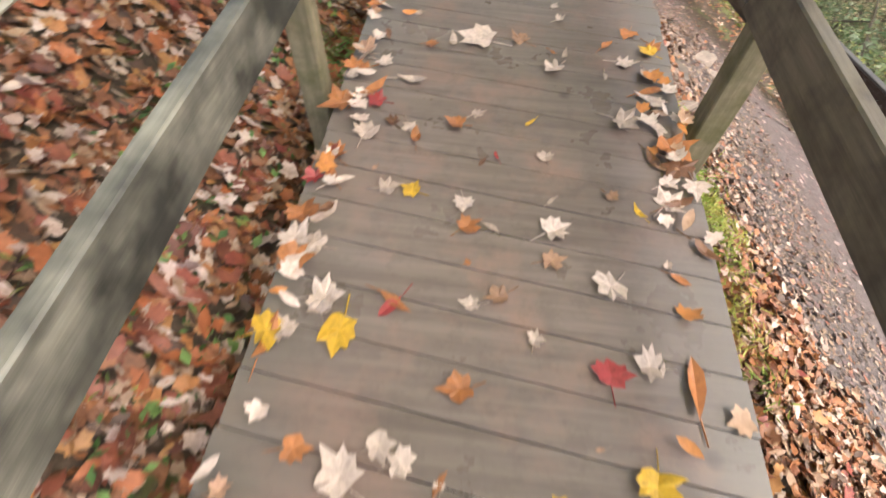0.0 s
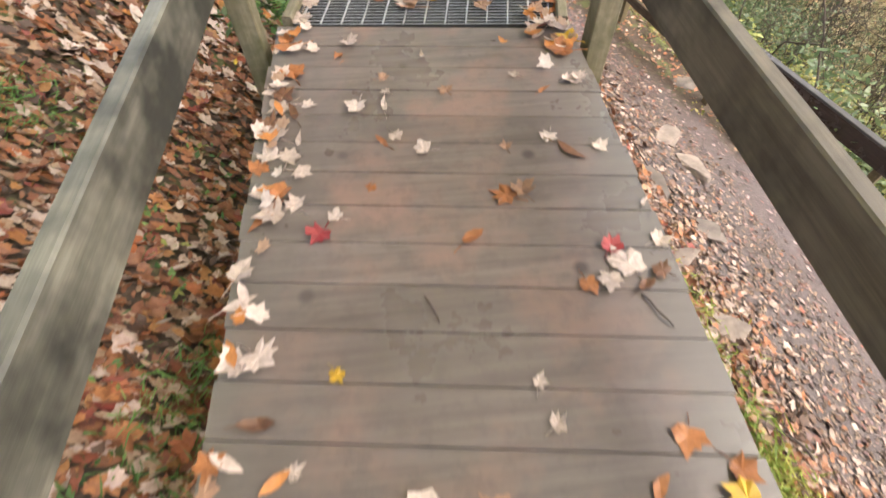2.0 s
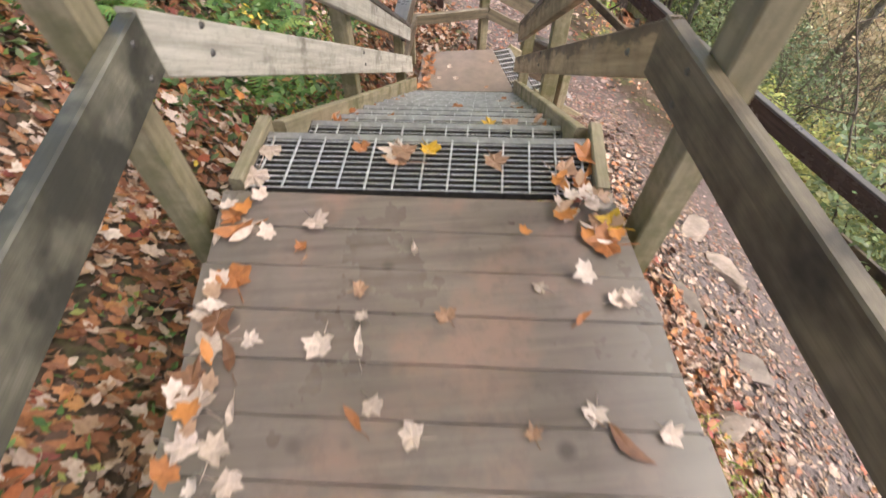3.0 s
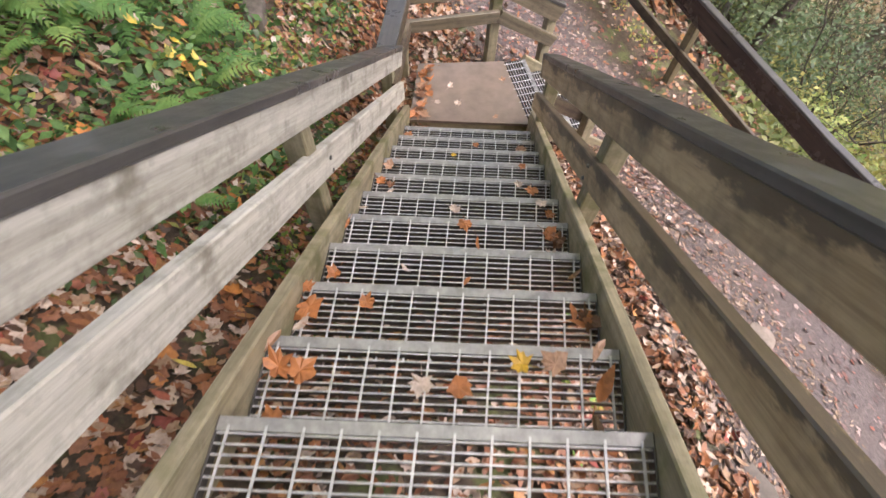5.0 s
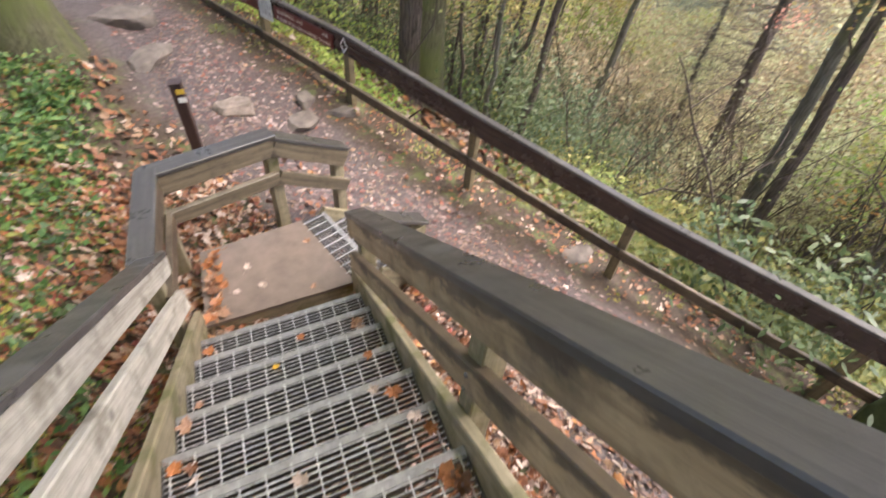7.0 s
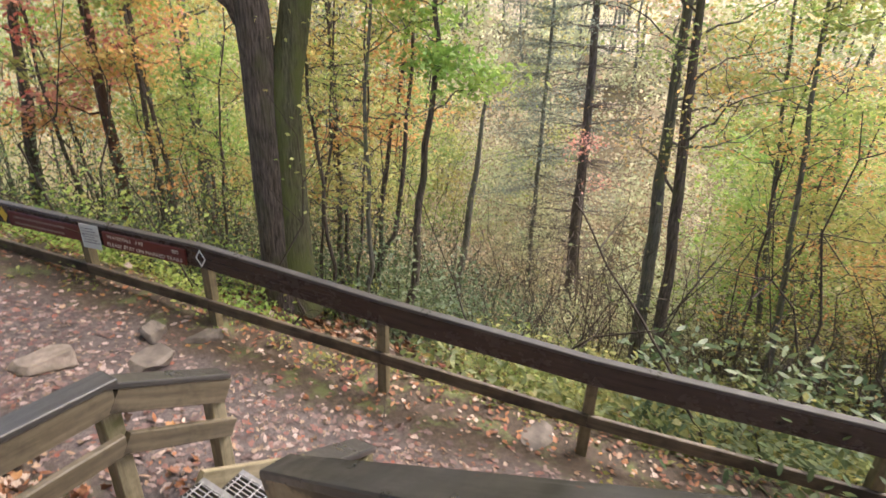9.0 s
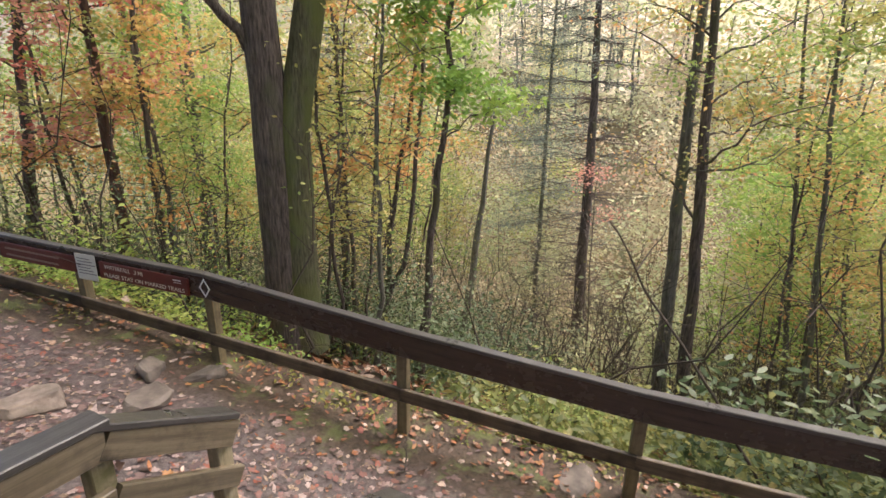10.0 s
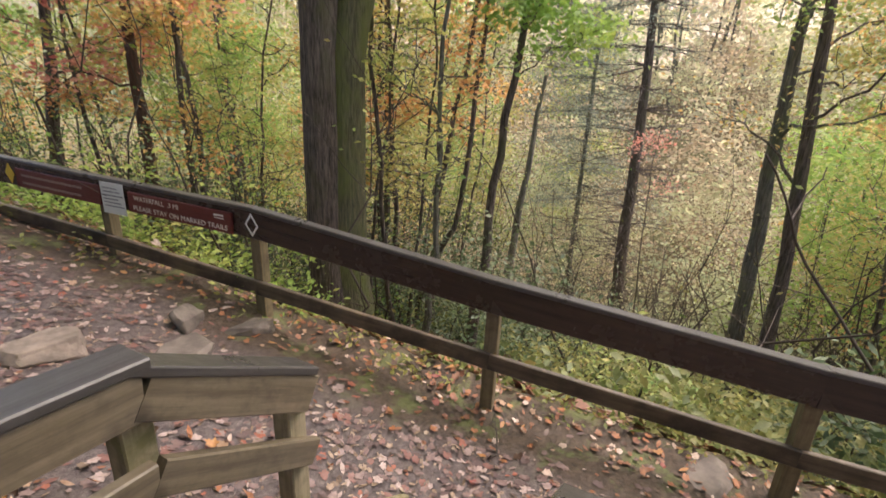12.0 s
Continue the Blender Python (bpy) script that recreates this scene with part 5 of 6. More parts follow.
litter("trail_crumbs", xc[kc], yc[kc], 0.008, 0.03, M_CRUMB, 0.35, "crumbled brown leaves and bark trodden into the trail", 0.012, 0.2, crisp=0.5)
near_walk = keep & (y < 6.5) & (x < 3)
litter("trail_leaves", x[near_walk], y[near_walk], 0.018, 0.042, M_TRAIL_LITTER, 0.12, "pale and brown leaves trodden into the trail", 0.012, 0.5, crisp=0.3)
keep &= ~near_walk
litter("trail_leaves", x[keep], y[keep], 0.016, 0.046, M_TRAIL_LITTER, 0.1, "pale pink and brown leaves trodden into the trail", 0.010, 0.7, crisp=0.25)
n = 6000
x, y = rng.uniform(0.8, 5.0, n), rng.uniform(7.2, 13.5, n)
keep = (x < fence_x(y) + 0.1) & (rng.random(n) < trail_mask(x, y)) & (rng.random(n) < np.clip(0.55 + 0.9 * fbm(x * 1.5, y * 1.5), 0.1, 1))
litter("trail_leaves", x[keep], y[keep], 0.018, 0.046, M_TRAIL_LITTER, 0.12, "pale pink and brown leaves scattered on the lower trail", 0.012, 0.8, crisp=0.3)
# drift of leaves along the fence and down the slope behind it
n = 3400
y = rng.uniform(-1, 16, n)
x = fence_x(y) + rng.normal(0.3, 0.42, n)
litter("fence_leaves", x, y, 0.018, 0.045, M_LITTER, 0.2, "orange and brown leaves drifted along the foot of the fence", 0.02, crisp=0.5)


n = 15000
y = rng.uniform(-6, 24, n)
x = fence_x(y) + 0.4 + rng.gamma(1.8, 3.0, n)
litter("slope_leaves", x, y, 0.05, 0.12, M_LITTER, 0.4, "brown fallen leaves covering the slope below the fence", 0.05)

# leaves drifted against the posts and edges of the walkway
dx, dy = [], []
for cx0, cy0, many0, sx0, sy0 in ((0.62, 1.55, 26, 0.05, 0.2), (0.56, 4.0, 26, 0.06, 0.16), (-0.62, 2.9, 20, 0.035, 0.5), (-0.63, 1.5, 14, 0.04, 0.25), (-0.6, 4.0, 9, 0.05, 0.15), (-0.62, 0.2, 10, 0.05, 0.4), (0.62, 0.1, 10, 0.05, 0.4)):
    dx.append(rng.normal(cx0, sx0, many0))
    dy.append(rng.normal(cy0, sy0, many0))
dx, dy = np.concatenate(dx), np.concatenate(dy)
ok = (np.abs(dx) < 0.69) & (dy < 4.25)
dx, dy = dx[ok], dy[ok]
pos = np.stack([dx, dy, rng.uniform(0.006, 0.035, len(dx))], -1)
curl = np.stack([rng.uniform(0, 0.7, len(dx)), rng.uniform(0, 0.4, len(dx)), rng.uniform(-0.4, 0.4, len(dx))], -1)
half = np.arange(len(dx)) % 3 > 0
sz, rt = rng.uniform(0.028, 0.052, len(dx)), rotations(len(dx), rng, 0.25)
drift = fast_mesh("leaf_drift", [place(T_MAPLE, pos[half], sz[half], rt[half], curl[half]), place(T_OVAL, pos[~half], sz[~half], rt[~half], curl[~half])], M_DRIFT)
tagged(drift, "pale and orange leaves drifted along the walkway edges", "leaf litter", "", "stuff")

# green plants on the bank
def plants(name, cx, cy, per, spread, high, lo, hi, material, label, shape=None, tilt=0.6):
    k = len(cx)
    px = np.repeat(cx, per) + rng.normal(0, spread, k * per)
    py = np.repeat(cy, per) + rng.normal(0, spread, k * per)
    pz = land(px, py) + rng.uniform(0.015, 1.0, k * per) ** 1.3 * np.repeat(high * rng.uniform(0.5, 1.2, k), per)
    pos = np.stack([px, py, pz], -1)
    ob = fast_mesh(name, [place(shape or T_CARD, pos, rng.uniform(lo, hi, k * per), rotations(k * per, rng, tilt))], material)
    return tagged(ob, label, "undergrowth", "", "stuff")


n = 2800
cx, cy = rng.uniform(-6.0, -0.3, n), rng.uniform(5.7, 13, n)
dens = np.clip(0.40 + 0.9 * fbm(cx * 0.9 + 2, cy * 0.9), 0, 1)
keep = (rng.random(n) < dens) & (cx < -1.0 + (cy - 4.45) * 0.15 + 0.35 * fbm(cx * 3, cy * 1.5)) & (cy > 6.1 + 1.1 * fbm(cx * 0.8, cy * 0.3 + 5))
plants("bank_plants", cx[keep], cy[keep], 26, 0.13, 0.22, 0.016, 0.058, M_GREENERY, "low green plants growing through the leaves")
n = 1500
cx, cy = rng.uniform(-5.5, -0.4, n), rng.uniform(5.4, 12.5, n)
keep = (fbm(cx * 1.1 - 4, cy * 1.1 + 7) > -0.05) & (cx < -0.75 + (cy - 4.45) * 0.15)
plants("bank_moss", cx[keep], cy[keep], 30, 0.12, 0.07, 0.012, 0.034, M_GRASS, "mossy olive ground cover between the leaves on the bank")
n = 500
cx, cy = rng.uniform(-5.5, -0.4, n), rng.uniform(5.6, 12.5, n)
keep = cx < -1.05 + (cy - 4.45) * 0.15
plants("bank_shade_plants", cx[keep], cy[keep], 26, 0.12, 0.16, 0.018, 0.05, M_DARKLEAF, "dark green low plants in the shade of the bank")
n = 90
plants("walk_plants", rng.uniform(-1.6, -0.85, n), rng.uniform(-0.5, 4.3, n), 9, 0.06, 0.09, 0.015, 0.035, M_GREENERY, "small green seedlings among fallen leaves")
cx = np.concatenate([rng.normal(1.22, 0.16, 330), rng.normal(1.12, 0.12, 120), rng.normal(1.2, 0.2, 130)])
cy = np.concatenate([rng.normal(2.1, 0.22, 330), rng.normal(1.25, 0.2, 120), rng.normal(3.0, 0.3, 130)])
keep = cx > 0.8
plants("edge_grass", cx[keep], cy[keep], 15, 0.08, 0.10, 0.015, 0.055, M_GRASS, "mossy yellow-green tufts beside the walkway", T_BLADE, 1.1)
n = 40
plants("edge_grass", np.concatenate([rng.normal(-1.02, 0.1, n), rng.normal(-2.1, 0.14, n)]), np.concatenate([rng.normal(2.6, 0.16, n), rng.normal(4.2, 0.16, n)]), 14, 0.06, 0.13, 0.02, 0.05, M_FERN, "green sprigs growing through the leaf litter", T_BLADE, 1.0)
n = 260
cy = rng.uniform(-2, 16, n)
cx = fence_x(cy) + rng.normal(0.5, 0.3, n)
plants("fence_grass", cx, cy, 14, 0.08, 0.14, 0.015, 0.04, M_SHRUB, "weeds and grass growing under the fence")

# ferns: arching fronds with paired leaflets
fr_v, fr_f = [], []
for k in range(14):
    t = k / 13
    w = 0.30 * math.sin(math.pi * min(1, 0.18 + 0.82 * (1 - t))) * (1 - t * 0.6)
    yb, zb = t, 0.55 * math.sin(t * 2.2) * 0.8
    for s in (-1, 1):
        q = len(fr_v)
        fr_v += [(0, yb - 0.02, zb), (0, yb + 0.03, zb), (s * w, yb + 0.10, zb - 0.05), (s * w * 0.5, yb - 0.0, zb - 0.01)]
        fr_f += [(q, q + 3, q + 2), (q, q + 2, q + 1)]
T_FROND = (np.array(fr_v), fr_f)
n = 95
cx, cy = rng.uniform(-4.6, -1.1, n), rng.uniform(6.2, 11, n)
fx, fy = np.repeat(cx, 8), np.repeat(cy, 8)
pos = np.stack([fx, fy, land(fx, fy) + 0.02], -1)
ferns = fast_mesh("ferns", [place(T_FROND, pos, rng.uniform(0.16, 0.42, len(fx)), rotations(len(fx), rng, 0.2))], M_FERN)
tagged(ferns, "green ferns arching over the leafy bank", "fern", "", "stuff")


# ---- trees ----
def tube(path, radii, sides):
    """A tapering limb round a path: verts and triangles."""
    path = np.asarray(path, float)
    radii = np.asarray(radii, float)
    d = np.gradient(path, axis=0)
    d /= np.linalg.norm(d, axis=1, keepdims=True) + 1e-9
    ref = np.where(np.abs(d[:, 2:3]) > 0.9, np.array([[1.0, 0, 0]]), np.array([[0, 0, 1.0]]))
    a = np.cross(d, ref)
    a /= np.linalg.norm(a, axis=1, keepdims=True)
    b3 = np.cross(d, a)
    ang = np.arange(sides) * 2 * np.pi / sides
    ring = a[:, None] * np.cos(ang)[None, :, None] + b3[:, None] * np.sin(ang)[None, :, None]
    v = path[:, None] + ring * radii[:, None, None]
    n = len(path)
    i = np.arange(n - 1)[:, None] * sides
    k = np.arange(sides)[None]
    k2 = (k + 1) % sides
    t1 = np.stack([i + k, i + k2, i + sides + k2], -1).reshape(-1, 3)
    t2 = np.stack([i + k, i + sides + k2, i + sides + k], -1).reshape(-1, 3)
    return v.reshape(-1, 3), np.concatenate([t1, t2])


def wander(p0, p1, n, amount, r):
    p0, p1 = np.array(p0, float), np.array(p1, float)
    t = np.linspace(0, 1, n)[:, None]
    off = np.cumsum(r.normal(0, amount, (n, 3)), 0)
    off -= off[:1] + (off[-1:] - off[:1]) * t
    return p0 + (p1 - p0) * t + off


def limb_set(base, top, radius, r, limbs, reach, start=0.35, rise=0.5, bend=0.05, sides=9, flare=True):
    """A trunk and its limbs; also gives the limb ends, where leaves grow."""
    base, top = np.array(base, float), np.array(top, float)
    n = max(8, int(np.linalg.norm(top - base) / 0.45))
    path = wander(base, top, n, bend, r)
    t = np.linspace(0, 1, n)
    rad = radius * (1 - 0.72 * t)
    if flare:
        rad = rad * (1 + 0.55 * np.exp(-t * n * 0.45 / 0.6))
    rad = rad * (1 + r.normal(0, 0.03, n))
    chunks, tips = [tube(path, rad, sides)], []
    for k in range(limbs):
        f = start + (1 - start) * (k + r.random()) / limbs
        i = min(n - 2, int(f * n))
        a = r.uniform(0, 2 * np.pi)
        length = reach * (1.1 - 0.6 * f) * r.uniform(0.6, 1.25)
        end = path[i] + np.array([math.cos(a), math.sin(a), rise * r.uniform(0.3, 1.4)]) * length
        lp = wander(path[i], end, 8, 0.045 * length, r)
        lr = np.linspace(max(0.012, rad[i] * 0.3), 0.005, 8)
        chunks.append(tube(lp, lr, 5))
        tips += [lp[4], lp[6], lp[7]]
        for q in range(3):
            j = r.integers(3, 7)
            e2 = lp[j] + r.normal(0, 0.33, 3) * length * np.array([1, 1, 0.6]) + np.array([0, 0, 0.1 * length])
            sp = wander(lp[j], e2, 5, 0.03 * length, r)
            chunks.append(tube(sp, np.linspace(0.009, 0.004, 5), 4))
            tips += [sp[2], sp[4]]
    return chunks, np.array(tips), path


def crown(tips, r, per, spread, lo, hi):
    per = int(per * 1.6)
    pos = np.repeat(tips, per, 0) + r.normal(0, 1, (len(tips) * per, 3)) * np.array([spread, spread, spread * 0.4])
    return place(T_CARD, pos, r.uniform(lo, hi, len(pos)), rotations(len(pos), r, 0.9))


def tree(label, base, top, radius, bark_m, leaf_m, seed, limbs=9, reach=1.6, per=14, spread=0.25, lo=0.03, hi=0.06, start=0.35, bend=0.05, rise=0.5, name="tree", more=()):
    r = np.random.default_rng(seed)
    gz = float(land(base[0], base[1]))
    foot = (base[0], base[1], min(base[2], gz) - 0.15)
    holder = thing(name, (base[0], base[1], gz), label, "tree", "trees beyond the fence")
    chunks, tips, path = limb_set(foot, top, radius, r, limbs, reach, start, rise, bend)
    for b0, t0, r0 in more:
        c2, t2, p2 = limb_set(b0, t0, r0, r, max(1, limbs // 3), reach, 0.55, rise, bend * 0.6, 9, False)
        chunks += c2
        tips = np.concatenate([tips, t2])
    fast_mesh("trunk", chunks, bark_m, holder)
    for p in holder.children[-1].data.polygons:
        p.use_smooth = True
    if per:
        fast_mesh("crown", [crown(tips, r, per, spread, lo, hi)], leaf_m, holder)
    return holder


def up(base, top, extra):
    """The top moved on along the stem, so that it goes out of sight overhead."""
    b3, t = Vector(base), Vector(top)
    return tuple(t + (t - b3).normalized() * extra)


YG, OR, RD = M_CROWN_YG, M_CROWN_OR, M_CROWN_RED
# the great twin-stemmed tree beside the fence
holder = thing("twin_trunk_tree", (4.75, 12.66, -3.6), "large twin-stemmed tree with furrowed bark and moss", "tree", "trees beyond the fence")
r0 = np.random.default_rng(40)
p = wander((4.66, 12.74, -4.0), (4.60, 12.80, 4.5), 22, 0.008, r0)
fast_mesh("trunk", [tube(p, np.linspace(0.30, 0.17, 22) * (1 + 0.35 * np.exp(-np.arange(22) * 0.9)) , 18)], M_BARK, holder)
p = wander((4.84, 12.60, -4.0), (4.87, 12.58, -0.6), 9, 0.006, r0)
p2 = wander((4.87, 12.58, -0.6), (5.72, 11.96, 4.5), 12, 0.008, r0)
fast_mesh("trunk", [tube(np.concatenate([p, p2[1:]]), np.linspace(0.28, 0.16, 20) * (1 + 0.35 * np.exp(-np.arange(20) * 0.9)), 18)], M_BARK_MOSS, holder)
lp = wander((4.62, 12.78, 0.35), (3.55, 13.3, 1.75), 9, 0.05, r0)
fast_mesh("limb", [tube(lp, np.linspace(0.085, 0.04, 9), 9)], M_BARK, holder)
lp = wander((4.66, 12.76, 2.6), (6.6, 11.2, 4.2), 9, 0.05, r0)
fast_mesh("limb", [tube(lp, np.linspace(0.09, 0.03, 9), 8)], M_BARK, holder)
for c in holder.children:
    for q in c.data.polygons:
        q.use_smooth = True

tree("slim dark-barked tree with yellow-green leaves", (3.2, 20.06, -2.8), up((3.2, 20.06, -2.76), (3.73, 19.94, 1.14), 4), 0.14, M_BARK, YG, 51, 12, 2.2, 22, 0.4, 0.05, 0.1, bend=0.018)
tree("slim reddish trunk with red maple leaves", (4.08, 17.25, -3.3), up((4.08, 17.25, -3.22), (4.12, 17.23, 1.01), 4), 0.125, M_BARK_RED, RD, 52, 13, 1.9, 8, 0.3, 0.05, 0.09, 0.3, bend=0.018)
tree("grey-barked straight tree with yellow leaves", (7.38, 20.74, -5.3), up((7.38, 20.74, -5.23), (7.6, 20.63, 1.74), 4), 0.2, M_BARK_GREY, YG, 53, 12, 2.4, 24, 0.45, 0.06, 0.11, bend=0.018)
tree("thin dark sapling with orange leaves", (7.0, 13.81, -4.2), (6.9, 13.9, 2.6), 0.055, M_BARK, OR, 54, 10, 0.9, 9, 0.24, 0.04, 0.07, 0.35, 0.03)
tree("thin dark sapling with orange leaves", (6.8, 13.31, -4.5), (7.75, 12.3, 3.0), 0.062, M_BARK, OR, 55, 9, 1.0, 9, 0.26, 0.04, 0.07, 0.4, 0.04)
tree("thin crooked sapling with sparse orange leaves", (6.69, 12.7, -4.9), (7.45, 11.85, 2.9), 0.06, M_BARK, OR, 56, 9, 1.0, 9, 0.26, 0.04, 0.07, 0.45, 0.06)
tree("bent dark stem with green-yellow leaves", (6.21, 11.45, -4.0), (6.62, 10.9, 3.2), 0.08, M_BARK, M_CROWN_GR, 57, 11, 1.3, 30, 0.28, 0.04, 0.075, 0.5, 0.05)
tree("leaning bare grey snag with broken top", (12.11, 14.73, -7.5), (12.56, 14.02, -0.6), 0.155, M_BARK_GREY, YG, 58, 2, 0.5, 0, 0.2, start=0.7, bend=0.02)
tree("tall grey trunk with yellow-green leaves", (9.95, 8.25, -5.6), up((9.95, 8.25, -5.15), (9.89, 8.58, 1.24), 3.5), 0.15, M_BARK_GREY, YG, 59, 13, 2.2, 20, 0.36, 0.028, 0.052, 0.45, bend=0.018)
tree("dark trunk with a few red and orange leaves", (9.41, 7.68, -5.4), up((9.41, 7.68, -4.67), (9.34, 8.23, 1.13), 3.5), 0.125, M_BARK, OR, 60, 12, 2.2, 9, 0.34, 0.028, 0.05, 0.4, bend=0.018)
tree("thin grey sapling with green-yellow leaves", (11.53, 6.11, -6.0), (11.6, 7.4, 2.2), 0.07, M_BARK_GREY, YG, 61, 12, 1.8, 15, 0.3, 0.04, 0.075, 0.35, bend=0.018)
tree("thin grey sapling with yellow leaves", (10.51, 5.93, -5.5), (10.7, 6.9, 2.4), 0.07, M_BARK_GREY, YG, 62, 12, 1.7, 15, 0.3, 0.04, 0.075, 0.35, bend=0.018)
tree("thin dark understorey stem with red leaves", (3.69, 18.41, -3.0), (3.3, 18.5, 2.0), 0.05, M_BARK, RD, 63, 9, 1.3, 6, 0.25, 0.045, 0.08, 0.45)
tree("thin dark understorey stem with green leaves", (4.6, 15.97, -3.4), (4.4, 16.0, 2.8), 0.055, M_BARK, YG, 64, 11, 1.2, 12, 0.22, 0.035, 0.065, 0.3)

def gap(x, y):
    """True in the open fall of the slope, where the view runs down into the valley."""
    ax, ay = x - 4.6, y - 9.1
    along, off = ax * 0.943 + ay * 0.333, -ax * 0.333 + ay * 0.943
    return (along > 2.2) & (np.abs(off) < 1.3 + 0.09 * along)


def conifer(label, base, top, radius, boughs, reach, green_from, per, seed, bark_m):
    """Whorls of thin drooping boughs, bare below and needled above."""
    r = np.random.default_rng(seed)
    holder = thing("spruce_tree", base, label, "tree", "trees beyond the fence")
    path = wander((base[0], base[1], base[2] - 0.6), top, 30, 0.02, r)
    chunks, needles = [tube(path, np.linspace(radius, 0.04, 30), 9)], []
    for k in range(boughs):
        f = 0.14 + 0.85 * k / boughs
        i = int(f * 29)
        a = r.uniform(0, 2 * np.pi)
        length = reach * (1.0 - 0.68 * f) * r.uniform(0.5, 1.1)
        end = path[i] + np.array([math.cos(a), math.sin(a), r.uniform(-0.22, 0.16)]) * length
        lp = wander(path[i], end, 6, 0.05, r)
        chunks.append(tube(lp, np.linspace(0.019, 0.005, 6), 4))
        for q in range(6):
            j = r.integers(1, 6)
            sp = np.array([lp[j], lp[j] + r.normal(0, 0.34, 3) * np.array([1, 1, 0.35])])
            chunks.append(tube(sp, np.array([0.010, 0.004]), 4))
            if f > green_from and r.random() < 0.75:
                needles += [lp[j], sp[1]]
    fast_mesh("trunk", chunks, bark_m, holder)
    if needles:
        fast_mesh("crown", [crown(np.array(needles), r, per, 0.3, 0.025, 0.06)], M_NEEDLE, holder)


conifer("tall spruce with bare drooping boughs and grey-green needles", (18.5, 13.1, float(land(18.5, 13.1))), (18.2, 13.85, 8.5), 0.27, 240, 4.0, 0.6, 4, 70, M_BARK)
conifer("soft grey-green conifer standing in the valley", (19.9, 15.9, float(land(19.9, 15.9))), (19.7, 15.9, 6.0), 0.12, 150, 5.6, 0.36, 16, 72, M_BARK_GREY)

conifer("dead brown conifer with bare whorled twigs", (8.9, 16.2, float(land(8.9, 16.2))), (8.8, 16.3, 3.0), 0.07, 110, 2.0, 0.8, 5, 73, M_TWIG)
tree("thin young maple with bright red leaves", (13.9, 11.1, -7.0), (13.8, 11.35, -1.7), 0.03, M_BARK, RD, 75, 7, 1.0, 4, 0.24, 0.03, 0.055, 0.72, 0.03)

# slender trees filling the slope
r1 = np.random.default_rng(91)
MATS = [(YG, "yellow-green"), (YG, "yellow-green"), (OR, "orange"), (YG, "yellow-green"), (M_CROWN_GR, "green"), (M_CROWN_GR, "green")]
made = 0
for k in range(400):
    if made >= 52:
        break
    e = r1.uniform(2.5, 24)
    y = r1.uniform(-4, 34)
    x = fence_x(y) + e
    if (e < 5.5 and 6.5 < y < 13.5) or (gap(x, y) and e < 22):
        continue
    made += 1
    z = float(land(x, y))
    h = r1.uniform(6, 13)
    lm, word = MATS[r1.integers(0, 6)]
    far = e > 9
    tree("slender woodland tree with " + word + " leaves", (x, y, z), (x + r1.normal(0, 0.5), y + r1.normal(0, 0.5), z + h), r1.uniform(0.03, 0.085), M_BARK if r1.random() < 0.5 else M_BARK_GREY, lm,
         200 + k, 13, 1.9 if far else 1.3, 16, 0.42 if far else 0.3, 0.05 if far else 0.035, 0.10 if far else 0.065, 0.3, 0.035, name="slender_tree")

# thin dark saplings standing close together below the fence
for k in range(11):
    y = r1.uniform(1.5, 7.4)
    x = fence_x(y) + r1.uniform(3.5, 9.5)
    z = float(land(x, y))
    tree("thin dark sapling with a few yellow leaves", (x, y, z), (x + r1.normal(0, 0.6), y + r1.normal(0, 0.6), z + r1.uniform(6, 10)), r1.uniform(0.028, 0.05), M_BARK, YG if k % 3 else OR, 400 + k, 14, 1.3, 7, 0.25, 0.03, 0.055, 0.25, 0.05, name="slender_tree")

# more bare stems rising from the slope between the larger trees
r7 = np.random.default_rng(717)
for k in range(22):
    y = r7.uniform(2.0, 8.2) if k < 13 else r7.uniform(11.8, 16.0)
    x = fence_x(y) + (r7.uniform(5.0, 12.0) if k < 13 else r7.uniform(2.6, 8.0))
    z = float(land(x, y))
    tree("bare slender dark stem with a few small leaves", (x, y, z), (x + r7.normal(0, 0.7), y + r7.normal(0, 0.7), z + r7.uniform(6, 10)), r7.uniform(0.025, 0.055), M_BARK if k % 4 else M_BARK_GREY,
         OR if k % 5 == 0 else YG, 700 + k, 15, 1.3, 5, 0.25, 0.03, 0.055, 0.25, 0.04, name="slender_tree")

# mossy tree on the bank above the trail
tree("thick mossy trunk with flaring roots on the bank", (-0.62, 12.55, -2.0), (-0.9, 13.0, 9.5), 0.36, M_BARK_MOSS, YG, 71, 8, 2.6, 30, 0.4, 0.04, 0.08, 0.6, 0.02)

# twigs fallen on the trail beside the walkway
r4 = np.random.default_rng(8)
